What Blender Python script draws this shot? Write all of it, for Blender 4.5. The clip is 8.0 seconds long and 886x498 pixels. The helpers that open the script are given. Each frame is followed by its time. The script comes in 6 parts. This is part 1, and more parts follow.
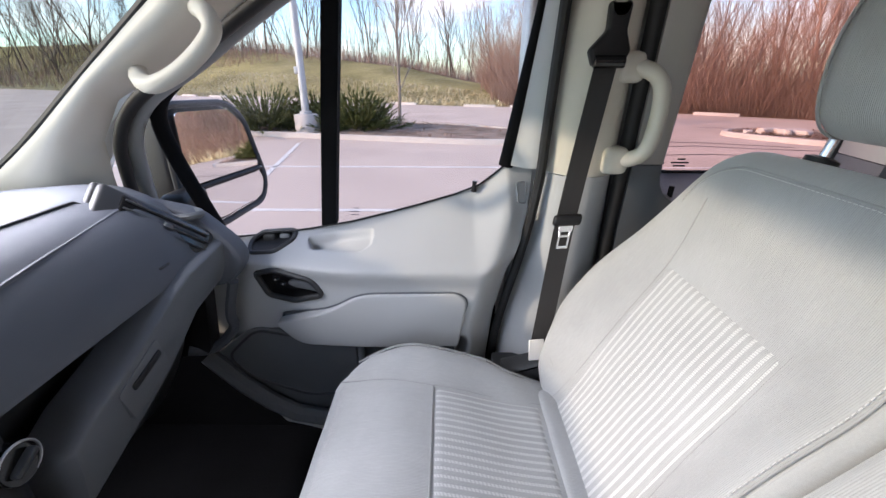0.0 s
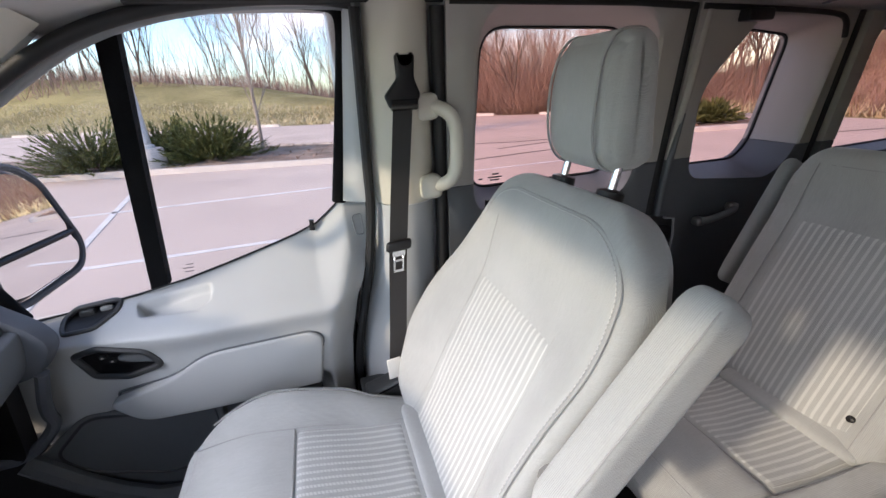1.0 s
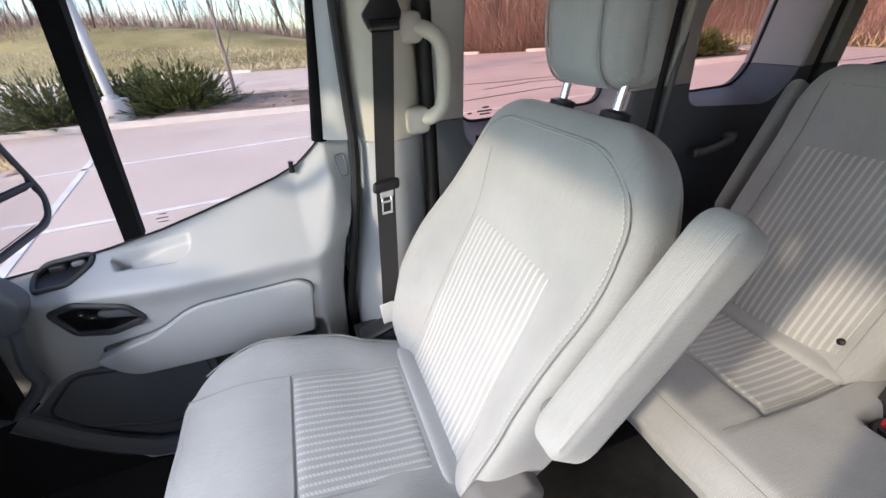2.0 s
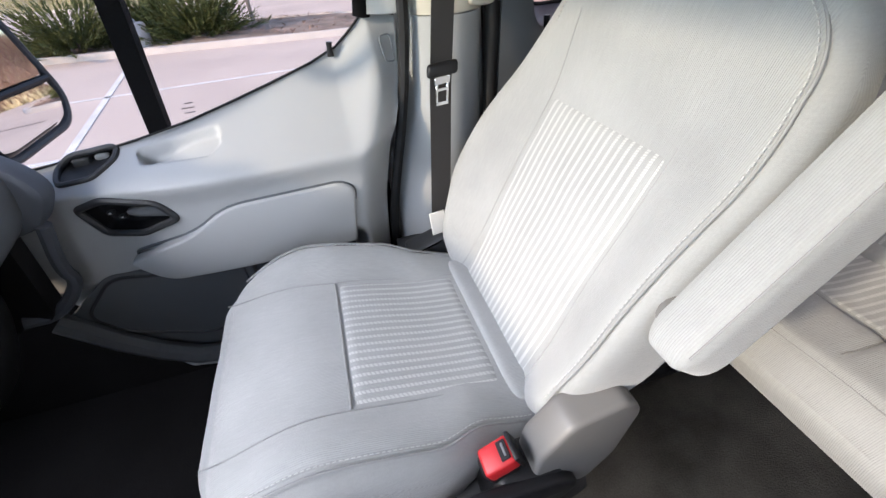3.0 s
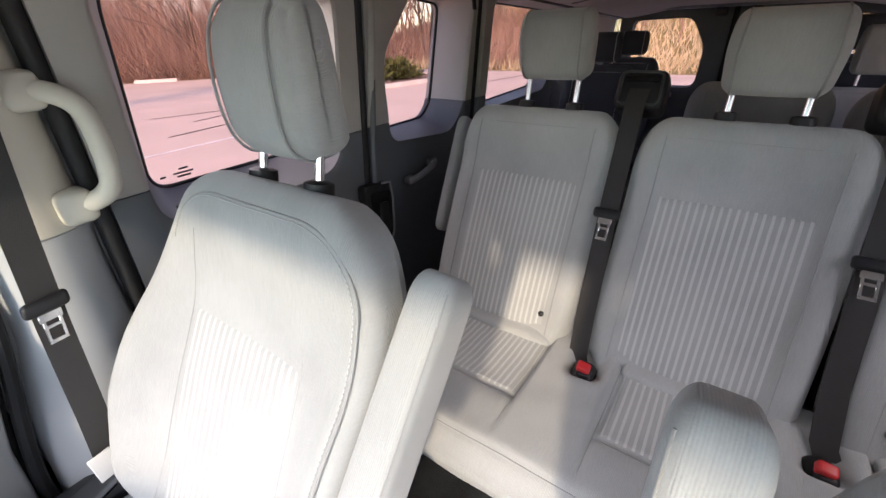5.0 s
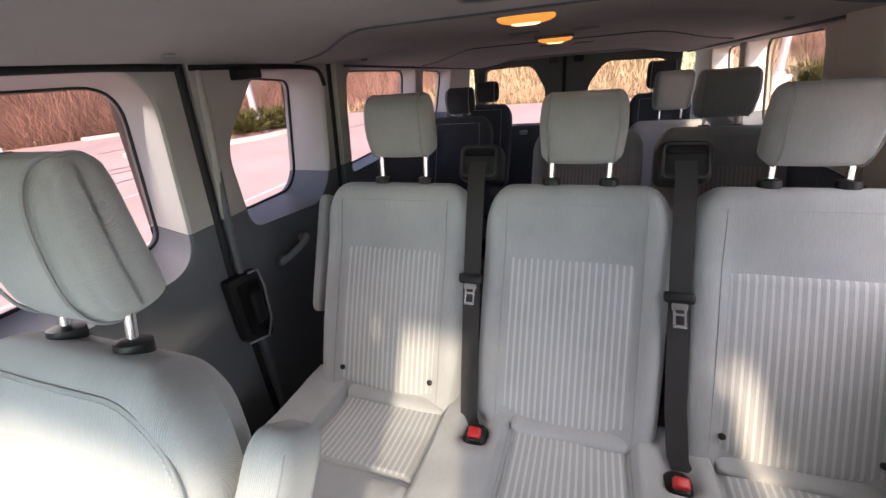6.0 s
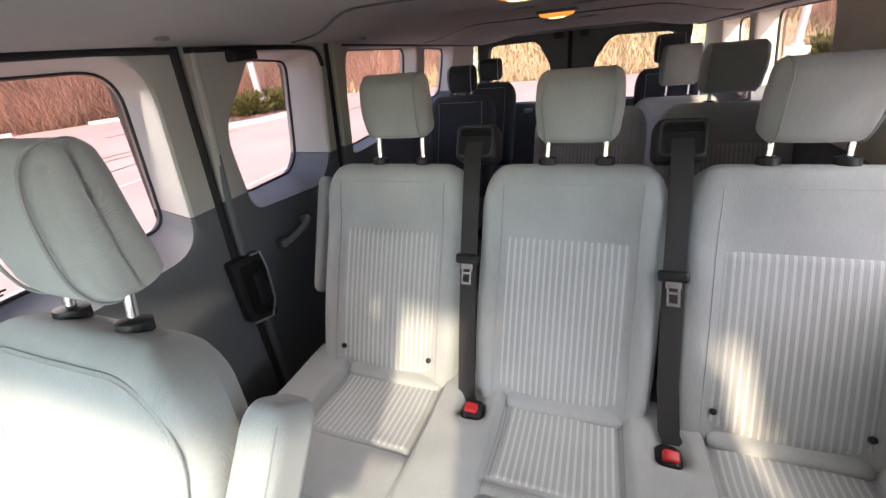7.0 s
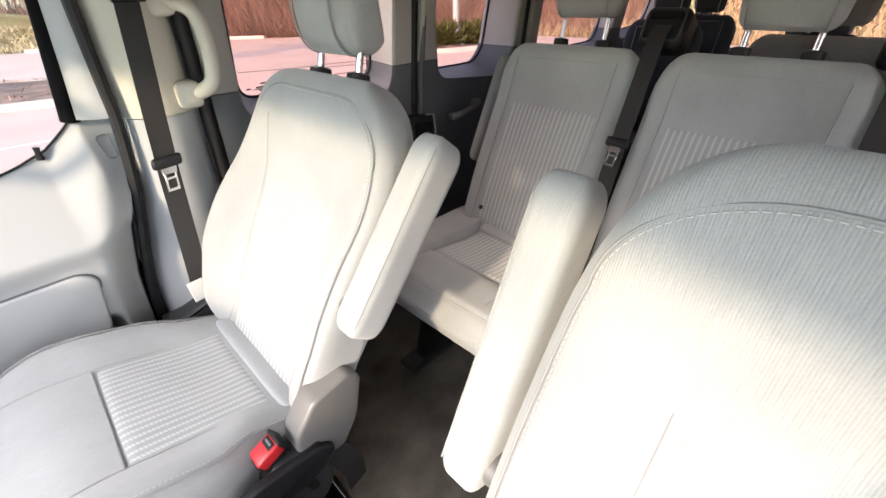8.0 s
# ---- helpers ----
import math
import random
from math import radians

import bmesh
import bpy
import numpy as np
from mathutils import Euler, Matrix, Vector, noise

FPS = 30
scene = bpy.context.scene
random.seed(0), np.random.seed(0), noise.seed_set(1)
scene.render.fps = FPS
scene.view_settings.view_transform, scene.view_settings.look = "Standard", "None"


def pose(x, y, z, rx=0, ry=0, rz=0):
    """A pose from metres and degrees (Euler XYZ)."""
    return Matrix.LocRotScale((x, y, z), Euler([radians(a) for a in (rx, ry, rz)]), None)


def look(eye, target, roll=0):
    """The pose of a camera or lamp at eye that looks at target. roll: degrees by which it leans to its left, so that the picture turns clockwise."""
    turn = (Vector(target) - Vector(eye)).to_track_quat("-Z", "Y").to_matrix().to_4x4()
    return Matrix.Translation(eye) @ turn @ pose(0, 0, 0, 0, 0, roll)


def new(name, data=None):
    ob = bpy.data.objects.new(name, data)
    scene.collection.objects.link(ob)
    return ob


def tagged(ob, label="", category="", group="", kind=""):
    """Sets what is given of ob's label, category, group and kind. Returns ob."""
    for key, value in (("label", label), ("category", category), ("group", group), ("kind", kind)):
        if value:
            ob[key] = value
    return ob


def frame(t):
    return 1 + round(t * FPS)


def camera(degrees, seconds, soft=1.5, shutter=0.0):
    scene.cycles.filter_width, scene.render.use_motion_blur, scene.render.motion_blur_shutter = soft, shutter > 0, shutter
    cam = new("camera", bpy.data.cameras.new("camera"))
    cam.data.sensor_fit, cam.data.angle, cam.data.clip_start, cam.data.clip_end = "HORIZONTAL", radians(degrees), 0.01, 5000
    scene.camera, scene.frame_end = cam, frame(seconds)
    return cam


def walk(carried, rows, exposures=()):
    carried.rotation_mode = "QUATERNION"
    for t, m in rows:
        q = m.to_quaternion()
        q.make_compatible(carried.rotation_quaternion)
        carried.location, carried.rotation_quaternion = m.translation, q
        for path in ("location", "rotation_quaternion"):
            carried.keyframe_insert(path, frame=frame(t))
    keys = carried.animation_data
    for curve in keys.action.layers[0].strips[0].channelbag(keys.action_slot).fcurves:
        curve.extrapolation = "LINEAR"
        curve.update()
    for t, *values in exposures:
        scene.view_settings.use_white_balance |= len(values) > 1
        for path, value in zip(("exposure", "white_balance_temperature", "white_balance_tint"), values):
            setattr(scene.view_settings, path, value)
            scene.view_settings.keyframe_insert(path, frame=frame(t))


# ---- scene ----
cam = camera(95.0, 8.0)
PATH = [
    (0, (0.054, -0.04, 1.726), (0.055, 1.799, 0.94), 0.3),
    (0.5, (0.125, -0.066, 1.759), (0.447, 1.764, 1.02), -1.6),
    (1, (0.164, -0.095, 1.782), (0.685, 1.686, 1.036), -3.2),
    (1.2, (0.17, -0.103, 1.787), (0.737, 1.653, 1.017), -3.7),
    (2.3, (0.156, -0.041, 1.712), (0.649, 1.589, 0.663), -5.2),
    (2.5, (0.136, -0.027, 1.683), (0.594, 1.591, 0.599), -5.2),
    (3, (0.101, 0.005, 1.637), (0.47, 1.557, 0.43), -5.6),
    (3.5, (0.08, 0.023, 1.608), (0.45, 1.514, 0.328), -5.0),
    (4, (0.111, 0.023, 1.648), (0.797, 1.454, 0.432), -2.9),
    (4.5, (0.186, -0.005, 1.738), (1.293, 1.261, 0.656), -1.9),
    (5, (0.246, -0.035, 1.797), (1.673, 0.991, 0.842), -2.4),
    (5.2, (0.263, -0.052, 1.821), (1.77, 0.888, 0.902), -2.9),
    (6.3, (0.341, -0.109, 1.904), (2.053, 0.494, 1.065), -5.8),
    (6.5, (0.343, -0.115, 1.906), (2.053, 0.483, 1.059), -6.0),
    (7, (0.328, -0.126, 1.894), (1.969, 0.553, 0.975), -6.3),
    (7.5, (0.237, -0.156, 1.822), (1.664, 0.777, 0.776), -4.8),
    (8, (0.135, -0.242, 1.739), (1.326, 0.962, 0.674), -1.6),
]
walk(cam, [(t, look(eye, target, roll)) for t, eye, target, roll in PATH],
     exposures=[(0.0, 1.9, 6900, 18), (1.2, 2.0, 6900, 17), (3.5, 2.15, 6900, 16), (4.3, 2.25, 7000, 18), (5.2, 2.44, 7000, 18), (6.4, 2.95, 7000, 14), (7.0, 3.0, 7050, 12), (7.5, 2.9, 7300, 13), (8.0, 2.55, 7600, 17)])

# ---------------------------------------------------------------- light
SUN_EL, SUN_AZ = 24.2, 17.5          # the sun stands ahead of the van and to the driver's side
sun_way = Vector((math.cos(radians(SUN_EL)) * math.cos(radians(SUN_AZ)), math.cos(radians(SUN_EL)) * math.sin(radians(SUN_AZ)), -math.sin(radians(SUN_EL))))
sun = new("sun", bpy.data.lights.new("sun", "SUN"))
sun.data.energy, sun.data.angle, sun.data.color = 1.12, radians(3.2), (1.0, 0.86, 0.69)
sun.matrix_world = look((-20, -6, 12), Vector((-20, -6, 12)) + sun_way)

world = bpy.data.worlds.new("sky")
scene.world = world
world.use_nodes = True
wn, wl = world.node_tree.nodes, world.node_tree.links
wn.clear()
w_out, w_bg, w_sky = wn.new("ShaderNodeOutputWorld"), wn.new("ShaderNodeBackground"), wn.new("ShaderNodeTexSky")
w_sky.sky_type, w_sky.sun_disc = "NISHITA", False
w_sky.sun_elevation, w_sky.sun_rotation = radians(SUN_EL), radians(252.5)
w_sky.air_density, w_sky.dust_density = 1.0, 0.6
w_co, w_map, w_noise, w_ramp, w_mix = (wn.new("ShaderNodeTexCoord"), wn.new("ShaderNodeMapping"), wn.new("ShaderNodeTexNoise"),
                                       wn.new("ShaderNodeValToRGB"), wn.new("ShaderNodeMix"))
w_map.inputs["Scale"].default_value = (2.2, 2.2, 6.0)
w_noise.inputs["Scale"].default_value, w_noise.inputs["Detail"].default_value = 1.6, 7
w_ramp.color_ramp.elements[0].position, w_ramp.color_ramp.elements[1].position = 0.50, 0.78
w_mix.data_type = "RGBA"
w_mix.inputs[7].default_value = (5.2, 5.0, 5.1, 1)
wl.new(w_co.outputs["Generated"], w_map.inputs["Vector"])
wl.new(w_map.outputs[0], w_noise.inputs["Vector"])
wl.new(w_noise.outputs[0], w_ramp.inputs[0])
wl.new(w_ramp.outputs[0], w_mix.inputs[0])
w_blue = wn.new("ShaderNodeMix")
w_blue.data_type, w_blue.blend_type = "RGBA", "MULTIPLY"
w_blue.inputs[0].default_value, w_blue.inputs[7].default_value = 1.0, (0.60, 0.82, 1.0, 1)
wl.new(w_sky.outputs[0], w_blue.inputs[6])
wl.new(w_blue.outputs[2], w_mix.inputs[6])
wl.new(w_mix.outputs[2], w_bg.inputs["Color"])
w_bg.inputs["Strength"].default_value = 0.12
wl.new(w_bg.outputs[0], w_out.inputs[0])


def window_light(name, at, target, wide, high, watts, colour, spread=180.0):
    """The sky's light in a window's opening."""
    l = bpy.data.lights.new(name, "AREA")
    l.shape, l.size, l.size_y, l.energy, l.color, l.spread = "RECTANGLE", wide, high, watts, colour, radians(spread)
    o = new(name, l)
    o.matrix_world = look(at, target)


window_light("driver_window_sky", (-0.15, -0.84, 1.66), (0.05, 0.35, 1.00), 0.62, 0.42, 0.3, (0.86, 0.93, 1.0), 110.0)
window_light("windscreen_sky", (-0.79, 0.02, 1.595), (-0.19, 0.02, 0.795), 1.30, 0.50, 7.0, (0.86, 0.91, 1.0), 106.0)
window_light("side_window_sky", (0.80, 0.90, 1.71), (1.00, -0.10, 1.00), 0.42, 0.36, 0.15, (1.0, 0.95, 0.93), 100.0)
window_light("rear_window_sky", (0.95, -0.82, 1.72), (1.00, -0.05, 0.95), 0.62, 0.34, 0.2, (0.92, 0.96, 1.0), 95.0)


# ---------------------------------------------------------------- materials
def mat(name, base, rough=0.6, metal=0.0, vary=0.12, grain=400.0, bump=0.15, stain=6.0, spec=0.5, **extra):
    """A plain surface with variation at two scales and fine relief."""
    m = bpy.data.materials.new(name)
    m.use_nodes = True
    n, l = m.node_tree.nodes, m.node_tree.links
    b = n["Principled BSDF"]
    b.inputs["Roughness"].default_value, b.inputs["Metallic"].default_value = rough, metal
    b.inputs["Specular IOR Level"].default_value = spec
    co = n.new("ShaderNodeTexCoord")
    big, fine = n.new("ShaderNodeTexNoise"), n.new("ShaderNodeTexNoise")
    big.inputs["Scale"].default_value, big.inputs["Detail"].default_value = stain, 5
    fine.inputs["Scale"].default_value, fine.inputs["Detail"].default_value = grain, 3
    for t in (big, fine):
        l.new(co.outputs["Object"], t.inputs["Vector"])
    ramp = n.new("ShaderNodeValToRGB")
    ramp.color_ramp.elements[0].position, ramp.color_ramp.elements[1].position = 0.3, 0.7
    ramp.color_ramp.elements[0].color = (*[c * (1 - vary) for c in base], 1)
    ramp.color_ramp.elements[1].color = (*[min(1, c * (1 + vary)) for c in base], 1)
    mix = n.new("ShaderNodeMix")
    mix.data_type, mix.blend_type = "RGBA", "MULTIPLY"
    mix.inputs[0].default_value = min(0.6, vary * 1.5)
    l.new(big.outputs[0], ramp.inputs[0])
    l.new(ramp.outputs[0], mix.inputs[6])
    l.new(fine.outputs[0], mix.inputs[7])
    l.new(mix.outputs[2] if grain > 0 else ramp.outputs[0], b.inputs["Base Color"])
    if grain > 0 and bump > 0:
        bp = n.new("ShaderNodeBump")
        bp.inputs["Strength"].default_value, bp.inputs["Distance"].default_value = bump, 0.002
        l.new(fine.outputs[0], bp.inputs["Height"])
        l.new(bp.outputs[0], b.inputs["Normal"])
    for key, value in extra.items():
        b.inputs[key].default_value = value
    return m


def fabric(name, base, stripe=None, pitch=0.0142, weave=800.0, sheen=0.35):
    """Woven cloth; with stripe: broken pale stripes that run along the seat."""
    m = bpy.data.materials.new(name)
    m.use_nodes = True
    n, l = m.node_tree.nodes, m.node_tree.links
    b = n["Principled BSDF"]
    b.inputs["Roughness"].default_value = 0.9
    b.inputs["Specular IOR Level"].default_value = 0.2
    b.inputs["Sheen Weight"].default_value = sheen
    b.inputs["Sheen Roughness"].default_value = 0.5
    geo, nsep = n.new("ShaderNodeNewGeometry"), n.new("ShaderNodeSeparateXYZ")
    l.new(geo.outputs["Normal"], nsep.inputs[0])
    co, sep = n.new("ShaderNodeTexCoord"), n.new("ShaderNodeSeparateXYZ")
    l.new(co.outputs["Object"], sep.inputs[0])
    big, w1, w2 = n.new("ShaderNodeTexNoise"), n.new("ShaderNodeTexNoise"), n.new("ShaderNodeTexNoise")
    big.inputs["Scale"].default_value, big.inputs["Detail"].default_value = 7.0, 6
    for w, stretch in ((w1, (0.12, 1.0, 0.12)), (w2, (0.12, 0.12, 1.0))):
        w.inputs["Scale"].default_value, w.inputs["Detail"].default_value = weave * 0.55, 1
        run = n.new("ShaderNodeMapping")
        run.inputs["Scale"].default_value = stretch
        l.new(co.outputs["Object"], run.inputs["Vector"])
        l.new(run.outputs[0], w.inputs["Vector"])
    l.new(co.outputs["Object"], big.inputs["Vector"])
    ramp = n.new("ShaderNodeValToRGB")
    ramp.color_ramp.elements[0].position, ramp.color_ramp.elements[1].position = 0.3, 0.72
    ramp.color_ramp.elements[0].color = (*[c * 0.88 for c in base], 1)
    ramp.color_ramp.elements[1].color = (*[c * 1.08 for c in base], 1)
    l.new(big.outputs[0], ramp.inputs[0])
    colour = ramp.outputs[0]

    def maths(op, a, c=0.0):
        x = n.new("ShaderNodeMath")
        x.operation = op
        for k, v in enumerate((a, c)):
            if isinstance(v, (int, float)):
                x.inputs[k].default_value = v
            else:
                l.new(v, x.inputs[k])
        return x.outputs[0]

    flank = maths("MULTIPLY", maths("MAXIMUM", maths("SUBTRACT", maths("ABSOLUTE", nsep.outputs[1]), 0.5), 0.0), 2.0)
    rib = maths("MULTIPLY", w1.outputs[0], maths("SUBTRACT", 1.0, flank))
    height = maths("ADD", rib, maths("MULTIPLY", w2.outputs[0], flank))
    specks = n.new("ShaderNodeTexNoise")
    specks.inputs["Scale"].default_value, specks.inputs["Detail"].default_value = 420.0, 2
    l.new(co.outputs["Object"], specks.inputs["Vector"])
    height = maths("ADD", height, maths("MULTIPLY", specks.outputs[0], 0.8))
    cords = maths("SINE", maths("MULTIPLY", maths("ADD", sep.outputs[1], maths("MULTIPLY", flank, sep.outputs[2])), 2 * math.pi / 0.0023))
    height = maths("ADD", height, maths("MULTIPLY", cords, 0.28))

    dark = n.new("ShaderNodeMix")
    dark.data_type, dark.blend_type = "RGBA", "MULTIPLY"
    l.new(maths("MULTIPLY", height, 0.20), dark.inputs[0])
    l.new(colour, dark.inputs[6])
    dark.inputs[7].default_value = (0.3, 0.3, 0.3, 1)
    colour = dark.outputs[2]
    if stripe:
        along = maths("ADD", sep.outputs[0], sep.outputs[2])
        band = maths("FRACT", maths("DIVIDE", maths("ADD", sep.outputs[1], 5.0), pitch))
        on = maths("LESS_THAN", band, 0.38)
        dots = maths("GREATER_THAN", maths("FRACT", maths("DIVIDE", maths("ADD", maths("ADD", along, 5.0), maths("MULTIPLY", band, 0.004)), 0.0046)), 0.34)
        amount = maths("MULTIPLY", on, maths("ADD", 0.25, maths("MULTIPLY", dots, 0.55)))
        mix = n.new("ShaderNodeMix")
        mix.data_type = "RGBA"
        l.new(amount, mix.inputs[0])
        l.new(colour, mix.inputs[6])
        mix.inputs[7].default_value = (*stripe, 1)
        colour = mix.outputs[2]
        height = maths("ADD", height, maths("MULTIPLY", maths("MULTIPLY", on, dots), 0.10))
    l.new(colour, b.inputs["Base Color"])
    bp = n.new("ShaderNodeBump")
    bp.inputs["Strength"].default_value, bp.inputs["Distance"].default_value = 0.42, 0.0012
    l.new(height, bp.inputs["Height"])
    l.new(bp.outputs[0], b.inputs["Normal"])
    return m


def glass(name, tint, gloss=0.05):
    m = bpy.data.materials.new(name)
    m.use_nodes = True
    n, l = m.node_tree.nodes, m.node_tree.links
    n.remove(n["Principled BSDF"])
    tr, gl, mx, lw = n.new("ShaderNodeBsdfTransparent"), n.new("ShaderNodeBsdfGlossy"), n.new("ShaderNodeMixShader"), n.new("ShaderNodeLayerWeight")
    tr.inputs[0].default_value = (*tint, 1)
    gl.inputs["Roughness"].default_value = 0.02
    lw.inputs[0].default_value = 0.5
    rise, share = n.new("ShaderNodeMath"), n.new("ShaderNodeMath")
    rise.operation, share.operation = "POWER", "MULTIPLY_ADD"
    rise.inputs[1].default_value, share.inputs[1].default_value, share.inputs[2].default_value = 5.0, 0.45, gloss * 0.3
    l.new(lw.outputs["Facing"], rise.inputs[0])
    l.new(rise.outputs[0], share.inputs[0])
    l.new(share.outputs[0], mx.inputs[0])
    l.new(tr.outputs[0], mx.inputs[1])
    l.new(gl.outputs[0], mx.inputs[2])
    l.new(mx.outputs[0], n["Material Output"].inputs[0])
    return m


def glow(name, colour, strength):
    m = bpy.data.materials.new(name)
    m.use_nodes = True
    b = m.node_tree.nodes["Principled BSDF"]
    b.inputs["Base Color"].default_value = (*colour, 1)
    b.inputs["Emission Color"].default_value, b.inputs["Emission Strength"].default_value = (*colour, 1), strength
    return m


CLOTH = fabric("seat cloth", (0.445, 0.455, 0.45))
STRIPED = fabric("striped seat cloth", (0.445, 0.455, 0.45), stripe=(0.62, 0.63, 0.615))
# the same weave with a much darker base, for three seats at the back
CLOTH_DARK = fabric("dark seat cloth", (0.06, 0.063, 0.07), sheen=0.1)
SEAM = mat("shaded seam cord", (0.37, 0.375, 0.37), 0.9, grain=1500, bump=0.3)
THREAD = mat("pale seam thread", (0.62, 0.625, 0.61), 0.85, grain=1500, bump=0.3)
DOOR_GREY = mat("light grey door plastic", (0.46, 0.475, 0.48), 0.48, vary=0.04, grain=1400, bump=0.22, stain=3)
TRIM_DARK = mat("slate grey trim plastic", (0.125, 0.135, 0.145), 0.55, vary=0.07, grain=1400, bump=0.25, stain=3)
TRIM_MID = mat("mid grey trim plastic", (0.27, 0.285, 0.29), 0.55, vary=0.06, grain=1400, bump=0.22, stain=3)
TRIM_LIGHT = mat("warm grey upper trim", (0.44, 0.425, 0.395), 0.6, vary=0.04, grain=1400, bump=0.15, stain=3)
CREAM = mat("cream pillar plastic", (0.62, 0.59, 0.51), 0.5, vary=0.03, grain=1400, bump=0.12, stain=3)
DASH = mat("blue grey dashboard plastic", (0.10, 0.11, 0.13), 0.55, vary=0.05, grain=1600, bump=0.35, stain=4)
DASH_LIGHT = mat("light grey dashboard plastic", (0.135, 0.145, 0.16), 0.5, vary=0.05, grain=1600, bump=0.2, stain=4)
HEADLINER = mat("grey headliner felt", (0.52, 0.505, 0.485), 0.95, vary=0.05, grain=700, bump=0.3, stain=5, spec=0.1)
BLACK = mat("black plastic", (0.018, 0.018, 0.02), 0.42, vary=0.2, grain=900, bump=0.1, spec=0.3)
GLOSS_BLACK = mat("gloss black plastic", (0.012, 0.012, 0.013), 0.18, vary=0.2, grain=0, bump=0)
CHARCOAL = mat("charcoal plastic", (0.045, 0.047, 0.05), 0.5, vary=0.15, grain=900, bump=0.2)
GUNMETAL = mat("grey seat shield plastic", (0.17, 0.165, 0.16), 0.38, vary=0.08, grain=900, bump=0.12)
RUBBER = mat("black rubber seal", (0.015, 0.015, 0.016), 0.6, vary=0.2, grain=500, bump=0.1)
WEBBING = mat("dark grey belt webbing", (0.030, 0.028, 0.028), 0.75, vary=0.12, grain=900, bump=0.5)
CARPET = mat("dark grey carpet", (0.21, 0.192, 0.165), 1.0, vary=0.35, grain=260, bump=1.0, stain=9, spec=0.05)
# matt black of the window frames; on floor and footwell it paints in shade
MAT_BLACK = mat("matt black and footwell shade", (0.007, 0.007, 0.008), 0.85, vary=0.3, grain=300, bump=0.5, spec=0.12)
CHROME = mat("polished steel", (0.75, 0.75, 0.76), 0.16, 1.0, vary=0.03, grain=0, bump=0)
STEEL = mat("brushed steel", (0.45, 0.45, 0.46), 0.35, 1.0, vary=0.08, grain=600, bump=0.05)
RED = mat("red buckle button", (0.62, 0.025, 0.03), 0.4, vary=0.06, grain=500, bump=0.05)
PAPER = mat("white paper tag", (0.78, 0.76, 0.72), 0.8, vary=0.05, grain=300, bump=0.1)
PAINT = mat("white van paint", (0.75, 0.76, 0.76), 0.22, vary=0.02, grain=0, bump=0)
MIRROR = mat("mirror glass", (0.9, 0.9, 0.9), 0.02, 1.0, vary=0.01, grain=0, bump=0)
GLASS_CLEAR = glass("clear window glass", (0.96, 0.93, 0.93))
GLASS_SCREEN = glass("green-tinted windscreen glass", (0.64, 0.67, 0.65))
GLASS_TINT = glass("rose tinted privacy glass", (0.93, 0.78, 0.755))
LAMP = glow("warm lamp lens", (1.0, 0.36, 0.07), 0.13)
LAMP_CORE = glow("bright lamp core", (1.0, 0.66, 0.30), 0.42)
INK = mat("grey print", (0.10, 0.08, 0.08), 0.6, vary=0.05, grain=0, bump=0)


# ---------------------------------------------------------------- mesh tools
def obj(name, bm, material, parent=None, label="", smooth=True, sharp=40):
    me = bpy.data.meshes.new(name)
    bm.normal_update()
    bm.to_mesh(me)
    bm.free()
    if smooth:
        me.shade_smooth()
        me.set_sharp_from_angle(angle=radians(sharp))
    me.materials.append(material)
    ob = new(name, me)
    if parent:
        ob.parent = parent
        base = parent
        shift = Vector((0, 0, 0))
        while base:
            shift += base.location
            base = base.parent
        me.transform(Matrix.Translation(-shift))
    if label:
        ob["label"] = label
    return ob


def part(name, bm, material, parent, label="", **kw):
    return obj(name, bm, material, parent, label, **kw)


def thing(name, at, label, category, group="", kind=""):
    """An Empty at the thing's base; its parts are built in world places."""
    e = new(name)
    e.empty_display_size = 0.05
    e.location = at
    return tagged(e, label, category, group, kind)


def from_lists(verts, faces):
    bm = bmesh.new()
    vs = [bm.verts.new(v) for v in verts]
    for f in faces:
        try:
            bm.faces.new([vs[i] for i in f])
        except ValueError:
            pass
    bmesh.ops.recalc_face_normals(bm, faces=bm.faces)
    return bm


def rbox(centre, size, r=0.01, seg=3, turn=None):
    bm = bmesh.new()
    bmesh.ops.create_cube(bm, size=1.0)
    for v in bm.verts:
        v.co = Vector((v.co.x * size[0], v.co.y * size[1], v.co.z * size[2]))
    if r > 0:
        bmesh.ops.bevel(bm, geom=list(bm.edges), offset=min(r, min(size) * 0.49), segments=seg, profile=0.5, affect="EDGES")
    m = Matrix.Translation(centre) @ (turn.to_4x4() if turn else Matrix.Identity(4))
    bm.transform(m)
    return bm


